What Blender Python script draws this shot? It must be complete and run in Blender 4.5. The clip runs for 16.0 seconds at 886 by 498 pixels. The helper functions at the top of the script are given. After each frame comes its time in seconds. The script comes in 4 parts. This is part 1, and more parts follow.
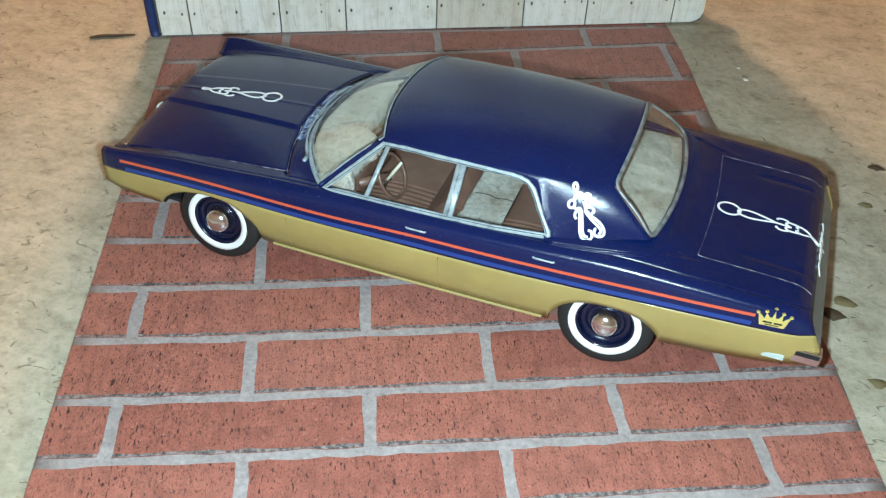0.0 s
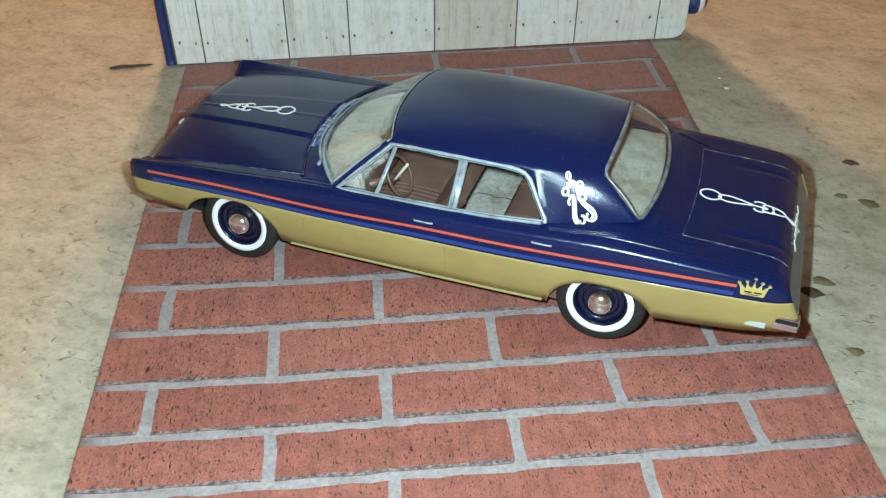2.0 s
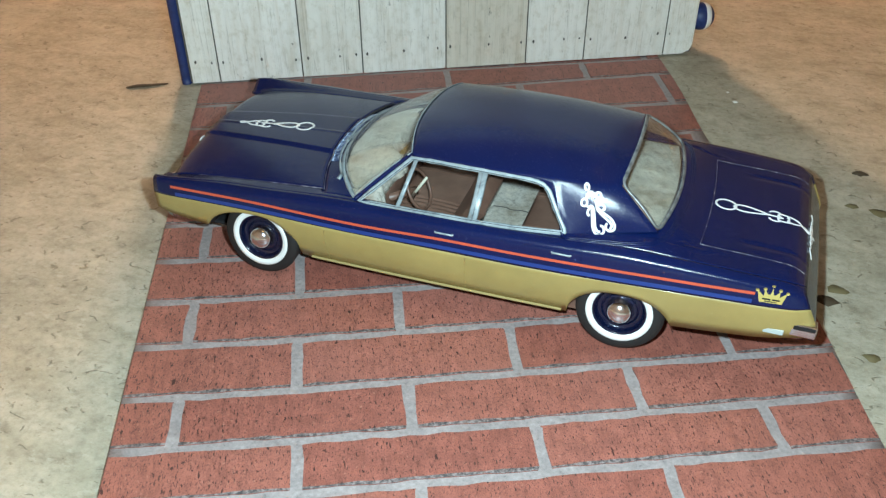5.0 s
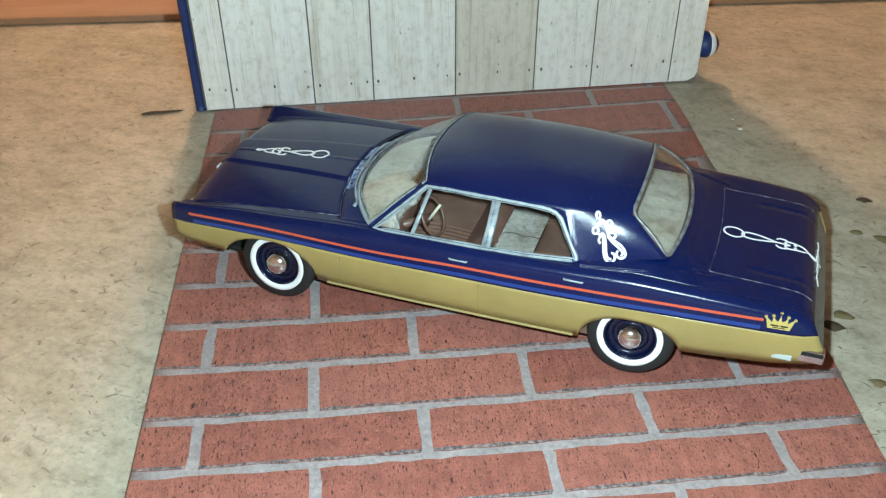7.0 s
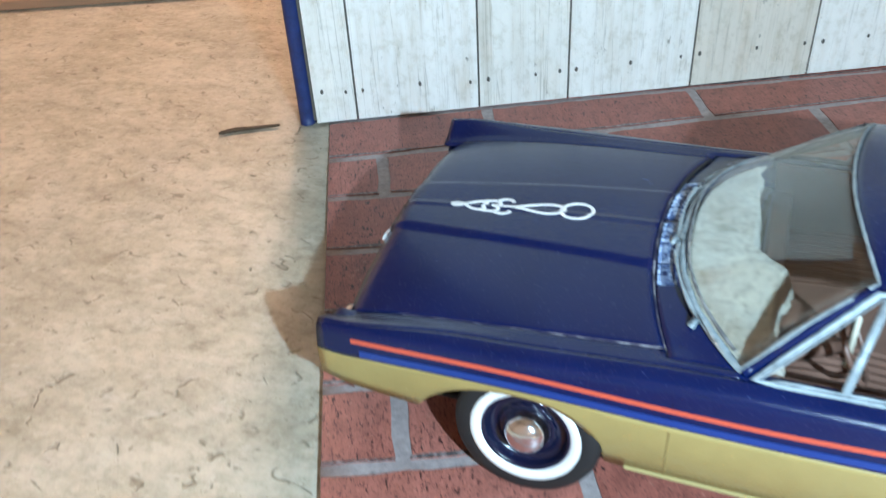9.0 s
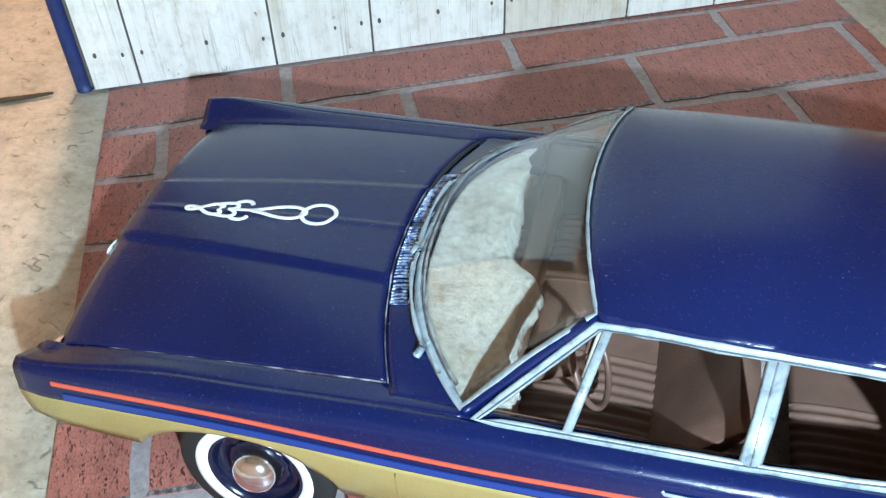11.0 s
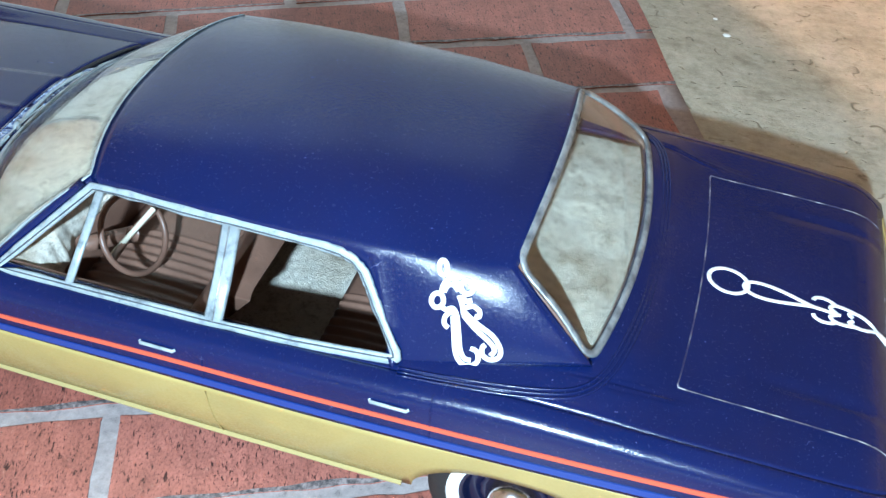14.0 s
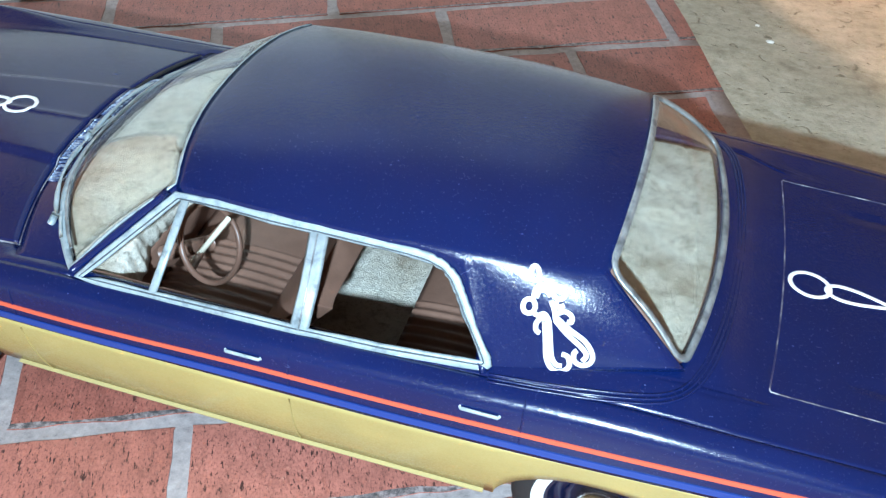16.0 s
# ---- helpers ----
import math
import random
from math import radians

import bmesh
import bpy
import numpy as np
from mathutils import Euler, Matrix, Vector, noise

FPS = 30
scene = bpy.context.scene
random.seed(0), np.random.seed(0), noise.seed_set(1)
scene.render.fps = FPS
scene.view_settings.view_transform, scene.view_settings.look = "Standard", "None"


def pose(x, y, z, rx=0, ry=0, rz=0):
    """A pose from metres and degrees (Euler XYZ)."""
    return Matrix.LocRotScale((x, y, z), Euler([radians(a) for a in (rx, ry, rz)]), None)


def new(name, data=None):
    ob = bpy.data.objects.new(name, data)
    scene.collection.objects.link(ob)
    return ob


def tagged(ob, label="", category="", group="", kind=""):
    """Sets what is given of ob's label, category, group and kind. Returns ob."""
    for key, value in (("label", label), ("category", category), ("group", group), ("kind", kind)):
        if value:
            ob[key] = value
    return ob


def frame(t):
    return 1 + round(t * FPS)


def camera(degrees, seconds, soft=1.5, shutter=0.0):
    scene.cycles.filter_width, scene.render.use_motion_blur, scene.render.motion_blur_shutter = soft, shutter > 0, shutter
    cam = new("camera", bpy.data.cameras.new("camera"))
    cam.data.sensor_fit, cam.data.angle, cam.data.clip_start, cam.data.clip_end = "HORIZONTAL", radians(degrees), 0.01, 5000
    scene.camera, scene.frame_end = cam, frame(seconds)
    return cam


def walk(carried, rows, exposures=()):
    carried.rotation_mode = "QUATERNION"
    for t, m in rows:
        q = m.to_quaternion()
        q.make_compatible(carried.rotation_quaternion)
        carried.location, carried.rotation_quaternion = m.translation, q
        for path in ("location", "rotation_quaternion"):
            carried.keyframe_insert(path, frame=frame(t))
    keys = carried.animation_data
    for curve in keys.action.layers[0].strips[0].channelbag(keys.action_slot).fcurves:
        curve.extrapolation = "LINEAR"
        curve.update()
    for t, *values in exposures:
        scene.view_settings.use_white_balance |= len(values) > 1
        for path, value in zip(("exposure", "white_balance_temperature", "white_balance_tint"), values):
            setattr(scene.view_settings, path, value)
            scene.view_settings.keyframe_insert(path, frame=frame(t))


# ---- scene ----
cam = camera(52.71, 16.0, soft=1.3, shutter=0.25)
PATH = [
    (0, 0.07574, -0.21233, 0.18617, 49.098, -1.557, 20.821),
    (0.5, 0.08031, -0.20968, 0.18130, 49.489, -1.360, 20.741),
    (1, 0.08124, -0.20598, 0.17525, 50.453, -1.122, 20.434),
    (1.5, 0.07910, -0.20994, 0.17022, 51.621, -0.462, 20.002),
    (2, 0.08302, -0.23702, 0.18838, 51.729, -0.207, 19.734),
    (2.5, 0.08625, -0.25017, 0.20011, 51.873, -0.371, 19.968),
    (3, 0.08533, -0.24926, 0.20207, 52.330, -0.553, 20.045),
    (3.5, 0.08561, -0.24894, 0.19988, 52.418, -0.540, 20.107),
    (4, 0.08308, -0.24323, 0.19190, 52.560, -0.311, 19.862),
    (4.2, 0.08211, -0.24162, 0.18774, 52.565, -0.117, 19.609),
    (6.5, 0.07575, -0.24846, 0.19339, 54.178, 0.320, 19.475),
    (7, 0.07627, -0.24800, 0.19410, 54.247, 0.201, 19.533),
    (7.5, 0.06804, -0.24230, 0.18973, 54.386, -0.074, 19.610),
    (8, 0.05135, -0.22266, 0.17179, 54.362, 0.184, 20.242),
    (8.5, 0.02696, -0.17691, 0.13009, 53.276, 0.929, 21.285),
    (8.8, -0.00929, -0.15721, 0.13169, 53.400, 1.315, 20.968),
    (9, -0.02990, -0.14029, 0.13358, 53.158, 2.825, 20.154),
    (9.3, -0.03652, -0.12032, 0.13810, 51.962, 3.951, 18.614),
    (9.5, -0.03691, -0.11323, 0.13871, 51.332, 3.216, 18.051),
    (9.6, -0.03277, -0.10984, 0.13785, 50.526, 3.325, 17.631),
    (9.9, -0.01450, -0.10622, 0.13635, 47.944, 2.701, 16.036),
    (10, -0.01312, -0.10698, 0.13693, 47.689, 1.980, 15.551),
    (10.2, -0.01068, -0.10627, 0.13659, 47.179, 1.748, 14.935),
    (12.3, -0.00188, -0.12244, 0.13372, 47.112, 0.995, 14.022),
    (12.5, 0.00827, -0.12687, 0.12727, 47.839, 0.575, 14.684),
    (12.6, 0.01439, -0.12846, 0.12512, 48.562, -0.236, 15.019),
    (12.8, 0.03187, -0.12496, 0.12595, 48.093, -0.767, 15.846),
    (13, 0.04881, -0.11631, 0.12898, 47.101, -1.659, 17.064),
    (13.5, 0.06943, -0.10440, 0.13304, 46.853, -1.797, 17.803),
    (14, 0.06814, -0.10714, 0.13311, 46.019, -1.943, 17.508),
    (14.5, 0.05098, -0.11297, 0.12254, 46.172, -1.834, 17.589),
    (15, 0.05426, -0.11159, 0.12999, 46.551, -1.695, 17.520),
    (15.5, 0.05389, -0.11105, 0.13068, 46.739, -1.606, 17.195),
    (16, 0.05728, -0.11107, 0.13229, 46.732, -1.337, 17.454),
]
EXPOSURES = [(0.0, 0.17, 6150, 8), (1.5, 0.1, 6150, 8), (2.5, 0.02, 6200, 8), (7.5, 0.08, 6200, 8), (8.5, 0.45, 5400, 9), (9.5, 0.6, 5600, 13), (12.5, 0.86, 5650, 13), (13.5, 0.77, 5600, 13), (16.0, 0.77, 5750, 14)]
walk(cam, [(t, pose(x, y, z, rx, ry, rz)) for t, x, y, z, rx, ry, rz in PATH], EXPOSURES)

K = 0.04  # the car is a 1:25 kit; all sizes below are in units of 40 mm


# ---- light ----
world = bpy.data.worlds.new("room_air")
scene.world = world
world.use_nodes = True
world.node_tree.nodes["Background"].inputs[0].default_value = (0.9, 0.9, 1.0, 1)
world.node_tree.nodes["Background"].inputs[1].default_value = 0.012

torch = new("phone_torch", bpy.data.lights.new("phone_torch", "POINT"))
torch.data.energy, torch.data.shadow_soft_size, torch.data.color = 3.2, 0.0035, (0.76, 1.0, 1.07)
torch.location = (1.65 * K, -4.8 * K, 4.1 * K)

bulb = new("room_lamp_light", bpy.data.lights.new("room_lamp_light", "POINT"))
bulb.data.energy, bulb.data.shadow_soft_size, bulb.data.color = 34.0, 0.05, (1.0, 0.65, 0.41)
bulb.location = (-0.596, 1.02, 1.12)


# ---- materials ----
def material(name, colour, rough=0.5, metal=0.0, coat=0.0, spec=0.5):
    m = bpy.data.materials.new(name)
    m.use_nodes = True
    b = m.node_tree.nodes["Principled BSDF"]
    b.inputs["Base Color"].default_value = (*colour, 1)
    b.inputs["Roughness"].default_value = rough
    b.inputs["Metallic"].default_value = metal
    b.inputs["Coat Weight"].default_value = coat
    b.inputs["Coat Roughness"].default_value = 0.08
    b.inputs["Specular IOR Level"].default_value = spec
    return m


def node(m, kind, **settings):
    n = m.node_tree.nodes.new(kind)
    for key, value in settings.items():
        n.inputs[key].default_value = value
    return n


def link(m, a, b):
    m.node_tree.links.new(a, b)


def coords(m, stretch=(1, 1, 1), turn=0.0):
    tc = m.node_tree.nodes.new("ShaderNodeTexCoord")
    mp = m.node_tree.nodes.new("ShaderNodeMapping")
    mp.vector_type = "TEXTURE"
    mp.inputs["Scale"].default_value = tuple(1.0 / c for c in stretch)
    mp.inputs["Rotation"].default_value = (0, 0, radians(turn))
    link(m, tc.outputs["Object"], mp.inputs["Vector"])
    return mp.outputs["Vector"]


def noise_of(m, scale, detail=4.0, rough=0.55, stretch=(1, 1, 1), turn=0.0):
    n = node(m, "ShaderNodeTexNoise", Scale=scale, Detail=detail, Roughness=rough)
    link(m, coords(m, stretch, turn), n.inputs["Vector"])
    return n.outputs["Fac"]


def ramp(m, fac, stops):
    r = m.node_tree.nodes.new("ShaderNodeValToRGB")
    e = r.color_ramp.elements
    while len(e) < len(stops):
        e.new(0.5)
    for el, (pos, col) in zip(e, stops):
        el.position = pos
        el.color = (*col, 1)
    link(m, fac, r.inputs["Fac"])
    return r.outputs["Color"]


def mixed(m, fac, a, b, mode="MIX"):
    n = m.node_tree.nodes.new("ShaderNodeMix")
    n.data_type, n.blend_type = "RGBA", mode
    for sock, v in ((n.inputs[0], fac), (n.inputs[6], a), (n.inputs[7], b)):
        if isinstance(v, (int, float)):
            sock.default_value = v
        elif isinstance(v, tuple):
            sock.default_value = (*v, 1)
        else:
            link(m, v, sock)
    return n.outputs[2]


def bumped(m, fac, strength, distance):
    n = node(m, "ShaderNodeBump", Strength=strength, Distance=distance)
    link(m, fac, n.inputs["Height"])
    b = m.node_tree.nodes["Principled BSDF"]
    link(m, n.outputs["Normal"], b.inputs["Normal"])


def coloured(m, out):
    link(m, out, m.node_tree.nodes["Principled BSDF"].inputs["Base Color"])


def thin_marks(m, scale, stretch, width, patch_scale, patch_from):
    """Short thin curved marks: contour lines of one noise, kept where another is high."""
    line = ramp(m, noise_of(m, scale, 2.0, 0.5, stretch), [(0.5 - width, (0, 0, 0)), (0.5, (1, 1, 1)), (0.5 + width, (0, 0, 0))])
    keep = ramp(m, noise_of(m, patch_scale, 3.0, 0.6), [(patch_from, (0, 0, 0)), (patch_from + 0.05, (1, 1, 1))])
    return mixed(m, 1.0, line, keep, "MULTIPLY")


def paint(name, colour, dusty, rough, coat):
    m = material(name, colour, rough, 0.0, coat, 0.38)
    spots = ramp(m, noise_of(m, 1900, 1.0), [(0.0, (0, 0, 0)), (0.765, (0, 0, 0)), (0.81, (1, 1, 1))])
    tone = ramp(m, noise_of(m, 60, 5.0), [(0.3, tuple(c * 0.88 for c in colour)), (0.7, tuple(c * 1.12 for c in colour))])
    worn = mixed(m, spots, tone, dusty)
    scratch = thin_marks(m, 240, (1.0, 1.3, 1.6), 0.006, 210, 0.66)
    coloured(m, mixed(m, scratch, worn, dusty))
    shine = ramp(m, noise_of(m, 2300, 3.0, 0.7), [(0.36, (rough * 0.7,) * 3), (0.5, (rough,) * 3), (0.66, (rough * 1.5,) * 3)])
    link(m, shine, m.node_tree.nodes["Principled BSDF"].inputs["Roughness"])
    bumped(m, noise_of(m, 1900, 4.0, 0.72), 0.36, 0.00012)
    return m


NAVY = paint("navy_enamel", (0.0028, 0.0088, 0.056), (0.1, 0.12, 0.24), 0.19, 0.1)
RIM_PAINT = paint("dark_navy_rim", (0.0022, 0.005, 0.022), (0.08, 0.1, 0.16), 0.18, 0.4)
GOLD = paint("gold_enamel", (0.345, 0.264, 0.09), (0.48, 0.4, 0.17), 0.4, 0.2)
ORANGE = material("orange_decal", (0.56, 0.092, 0.045), 0.45)
BLUE = material("blue_decal", (0.013, 0.04, 0.2), 0.4)
WHITE = material("white_decal", (0.82, 0.82, 0.8), 0.45)
BLACK = material("flat_black", (0.008, 0.008, 0.009), 0.7)
CHROME = material("foil_chrome", (0.75, 0.76, 0.78), 0.16, 1.0)
SILVER = material("silver_trim", (0.62, 0.66, 0.68), 0.42, 0.15)
bumped(SILVER, noise_of(SILVER, 700, 3.0, 0.6), 0.35, 0.0003)
coloured(SILVER, ramp(SILVER, noise_of(SILVER, 420, 5.0, 0.65), [(0.3, (0.13, 0.155, 0.17)), (0.45, (0.27, 0.32, 0.34)), (0.65, (0.36, 0.415, 0.435))]))
DULL = material("rubbed_silver", (0.42, 0.45, 0.46), 0.4, 0.5)
bumped(DULL, noise_of(DULL, 600, 3.0, 0.6), 0.5, 0.0004)
coloured(DULL, ramp(DULL, noise_of(DULL, 420, 4.0), [(0.3, (0.13, 0.14, 0.15)), (0.65, (0.4, 0.43, 0.44))]))
SEAM = material("rubbed_seam", (0.1, 0.11, 0.2), 0.4)
coloured(SEAM, ramp(SEAM, noise_of(SEAM, 320, 4.0), [(0.42, (0.022, 0.022, 0.06)), (0.52, (0.1, 0.09, 0.11)), (0.64, (0.34, 0.33, 0.34))]))
RUBBER = material("tyre_rubber", (0.012, 0.012, 0.012), 0.62)
bumped(RUBBER, noise_of(RUBBER, 900, 2.0), 0.3, 0.0002)
WALL_WHITE = material("whitewall", (0.8, 0.82, 0.8), 0.5)
GROOVE = material("scribed_groove", (0.06, 0.07, 0.08), 0.6)
BROWN = material("brown_vinyl", (0.145, 0.071, 0.051), 0.4)
coloured(BROWN, ramp(BROWN, noise_of(BROWN, 120, 5.0), [(0.3, (0.125, 0.068, 0.048)), (0.7, (0.2, 0.112, 0.08))]))
bumped(BROWN, noise_of(BROWN, 1500, 2.0), 0.25, 0.0002)
FELT = material("cream_felt", (0.5, 0.48, 0.4), 0.95, 0, 0, 0.1)
t_base = ramp(FELT, noise_of(FELT, 75, 5.0, 0.6), [(0.28, (0.38, 0.32, 0.24)), (0.4, (0.58, 0.53, 0.44)), (0.52, (0.68, 0.65, 0.57)), (0.7, (0.78, 0.72, 0.6))])
t_pile = ramp(FELT, noise_of(FELT, 700, 6.0, 0.75), [(0.3, (0.5, 0.48, 0.44)), (0.5, (1, 1, 1)), (0.68, (1.16, 1.16, 1.16))])
t_body = mixed(FELT, 0.85, t_base, t_pile, "MULTIPLY")
t_soil = ramp(FELT, noise_of(FELT, 190, 6.0, 0.68), [(0.0, (0.7, 0.7, 0.7)), (0.3, (0.7, 0.7, 0.7)), (0.42, (0, 0, 0))])
coloured(FELT, mixed(FELT, t_soil, t_body, (0.22, 0.19, 0.135)))
bumped(FELT, noise_of(FELT, 2200, 5.0, 0.75), 0.9, 0.0006)
CREAM = material("cream_plastic", (0.6, 0.57, 0.45), 0.5)
CROWN = material("crown_gold", (0.5, 0.4, 0.12), 0.4)
SILL = material("pale_gold_edge", (0.5, 0.41, 0.18), 0.4)
VENT = material("rubbed_vent", (0.2, 0.25, 0.4), 0.3, 0.5)
coloured(VENT, ramp(VENT, noise_of(VENT, 900, 4.0, 0.7), [(0.36, (0.012, 0.022, 0.09)), (0.46, (0.12, 0.18, 0.34)), (0.6, (0.5, 0.6, 0.74))]))
bumped(VENT, noise_of(VENT, 1800, 3.0), 0.5, 0.0003)
LENS = material("side_lens", (0.45, 0.52, 0.5), 0.2)

GLASS = bpy.data.materials.new("clear_window")
GLASS.use_nodes = True
GLASS.node_tree.nodes.clear()
g_out = GLASS.node_tree.nodes.new("ShaderNodeOutputMaterial")
g_mix = GLASS.node_tree.nodes.new("ShaderNodeMixShader")
g_clear = GLASS.node_tree.nodes.new("ShaderNodeBsdfTransparent")
g_clear.inputs[0].default_value = (0.93, 0.95, 0.93, 1)
g_gloss = node(GLASS, "ShaderNodeBsdfGlossy", Roughness=0.04)
g_face = node(GLASS, "ShaderNodeLayerWeight", Blend=0.5)
g_pow = GLASS.node_tree.nodes.new("ShaderNodeMath")
g_pow.operation = "POWER"
g_pow.inputs[1].default_value = 4.0
g_add = GLASS.node_tree.nodes.new("ShaderNodeMath")
g_add.operation = "MULTIPLY_ADD"
g_add.inputs[1].default_value, g_add.inputs[2].default_value = 0.6, 0.08
link(GLASS, g_face.outputs["Facing"], g_pow.inputs[0])
link(GLASS, g_pow.outputs[0], g_add.inputs[0])
link(GLASS, g_add.outputs[0], g_mix.inputs[0])
link(GLASS, g_clear.outputs[0], g_mix.inputs[1])
link(GLASS, g_gloss.outputs[0], g_mix.inputs[2])
link(GLASS, g_mix.outputs[0], g_out.inputs["Surface"])

FLOOR = material("mottled_linoleum", (0.42, 0.36, 0.24), 0.55)
f_base = ramp(FLOOR, noise_of(FLOOR, 34, 8.0, 0.7, (0.85, 1.3, 1)), [(0.25, (0.29, 0.255, 0.18)), (0.42, (0.385, 0.345, 0.258)), (0.56, (0.455, 0.412, 0.318)), (0.75, (0.53, 0.485, 0.385))])
f_flow = ramp(FLOOR, noise_of(FLOOR, 110, 7.0, 0.7, (0.8, 1.35, 1)), [(0.28, (0.62, 0.6, 0.55)), (0.42, (0.9, 0.89, 0.87)), (0.5, (1, 1, 1)), (0.7, (1.12, 1.12, 1.12))])
f_body = mixed(FLOOR, 0.9, f_base, f_flow, "MULTIPLY")
f_fine = mixed(FLOOR, 0.55, f_body, ramp(FLOOR, noise_of(FLOOR, 420, 7.0, 0.72), [(0.3, (0.55, 0.53, 0.48)), (0.5, (1.0, 1.0, 1.0)), (0.7, (1.2, 1.2, 1.18))]), "MULTIPLY")
f_chip = thin_marks(FLOOR, 75, (0.9, 1.4, 1), 0.02, 190, 0.55)
f_thin = thin_marks(FLOOR, 130, (0.9, 1.6, 1), 0.02, 290, 0.6)
f_dark = mixed(FLOOR, mixed(FLOOR, 1.0, f_chip, (0.7, 0.7, 0.7), "MULTIPLY"), f_fine, (0.15, 0.12, 0.07))
f_dark = mixed(FLOOR, mixed(FLOOR, 1.0, f_thin, (0.6, 0.6, 0.6), "MULTIPLY"), f_dark, (0.16, 0.13, 0.08))
f_pit = ramp(FLOOR, noise_of(FLOOR, 300, 3.0, 0.6, (0.9, 1.8, 1)), [(0.0, (0.7, 0.7, 0.7)), (0.27, (0.7, 0.7, 0.7)), (0.32, (0, 0, 0))])
f_both = mixed(FLOOR, f_pit, f_dark, (0.17, 0.135, 0.08))
f_spot = ramp(FLOOR, noise_of(FLOOR, 150, 5.0, 0.65, (0.9, 1.5, 1)), [(0.0, (0, 0, 0)), (0.58, (0, 0, 0)), (0.66, (0.5, 0.5, 0.5))])
coloured(FLOOR, mixed(FLOOR, f_spot, f_both, (0.54, 0.505, 0.41)))
f_high = mixed(FLOOR, 0.55, noise_of(FLOOR, 200, 6.0, 0.62), f_chip, "SUBTRACT")
bumped(FLOOR, f_high, 0.55, 0.001)

MORTAR = material("printed_mortar", (0.5, 0.5, 0.48), 0.45)
m_base = ramp(MORTAR, noise_of(MORTAR, 700, 6.0, 0.75), [(0.28, (0.15, 0.13, 0.122)), (0.4, (0.29, 0.25, 0.242)), (0.56, (0.36, 0.31, 0.298)), (0.7, (0.435, 0.378, 0.365))])
m_tone = ramp(MORTAR, noise_of(MORTAR, 120, 4.0, 0.6), [(0.3, (0.78, 0.78, 0.78)), (0.7, (1.12, 1.12, 1.12))])
coloured(MORTAR, mixed(MORTAR, 0.8, m_base, m_tone, "MULTIPLY"))
BRICK = material("printed_brick", (0.4, 0.12, 0.08), 0.42)
b_info = BRICK.node_tree.nodes.new("ShaderNodeObjectInfo")
b_tone = ramp(BRICK, b_info.outputs["Random"], [(0.0, (0.315, 0.11, 0.08)), (0.5, (0.36, 0.132, 0.096)), (1.0, (0.39, 0.15, 0.112))])
b_body = mixed(BRICK, 0.8, b_tone, ramp(BRICK, noise_of(BRICK, 160, 7.0, 0.65, (1, 1, 1), 25.3), [(0.3, (0.66, 0.64, 0.64)), (0.7, (1.15, 1.1, 1.1))]), "MULTIPLY")
b_streak = ramp(BRICK, noise_of(BRICK, 220, 4.0, 0.7, (2.2, 0.25, 1), 25.3), [(0.3, (0.76, 0.76, 0.76)), (0.5, (1, 1, 1)), (0.72, (1.14, 1.12, 1.1))])
b_body = mixed(BRICK, 0.9, b_body, b_streak, "MULTIPLY")
b_grain = ramp(BRICK, noise_of(BRICK, 1900, 3.0, 0.7, (1.3, 0.8, 1), 25.3), [(0.32, (0.6, 0.58, 0.58)), (0.5, (1, 1, 1)), (0.7, (1.22, 1.2, 1.18))])
b_body = mixed(BRICK, 0.85, b_body, b_grain, "MULTIPLY")
b_pit = ramp(BRICK, noise_of(BRICK, 1100, 4.0, 0.66, (1.7, 0.6, 1), 25.3), [(0.0, (0.9, 0.9, 0.9)), (0.375, (0.9, 0.9, 0.9)), (0.42, (0, 0, 0))])
b_pitted = mixed(BRICK, b_pit, b_body, (0.085, 0.034, 0.028))
b_dash = ramp(BRICK, noise_of(BRICK, 560, 4.0, 0.62, (2.1, 0.6, 1), 25.3), [(0.0, (0.95, 0.95, 0.95)), (0.36, (0.95, 0.95, 0.95)), (0.39, (0, 0, 0))])
b_dashed = mixed(BRICK, b_dash, b_pitted, (0.045, 0.02, 0.018))
b_fleck = ramp(BRICK, noise_of(BRICK, 750, 4.0, 0.7, (1.4, 0.8, 1), 25.3), [(0.0, (0, 0, 0)), (0.6, (0, 0, 0)), (0.7, (0.55, 0.55, 0.55))])
coloured(BRICK, mixed(BRICK, b_fleck, b_dashed, (0.52, 0.25, 0.18)))

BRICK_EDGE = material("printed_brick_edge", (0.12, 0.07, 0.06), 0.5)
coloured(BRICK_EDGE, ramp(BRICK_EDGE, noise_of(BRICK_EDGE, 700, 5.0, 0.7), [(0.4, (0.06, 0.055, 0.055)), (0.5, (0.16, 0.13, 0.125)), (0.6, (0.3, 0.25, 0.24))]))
PLANK = material("printed_plank", (0.6, 0.62, 0.58), 0.42)
p_info = PLANK.node_tree.nodes.new("ShaderNodeObjectInfo")
p_tone = ramp(PLANK, p_info.outputs["Random"], [(0.0, (0.7, 0.65, 0.55)), (0.25, (0.83, 0.81, 0.74)), (0.6, (0.88, 0.87, 0.82)), (1.0, (0.8, 0.78, 0.7))])
p_grain = ramp(PLANK, noise_of(PLANK, 90, 6.0, 0.6, (2.4, 2.4, 0.22)), [(0.26, (0.72, 0.67, 0.58)), (0.38, (0.93, 0.91, 0.88)), (0.5, (1, 1, 1)), (0.7, (1.06, 1.06, 1.06))])
p_body = mixed(PLANK, 0.85, p_tone, p_grain, "MULTIPLY")
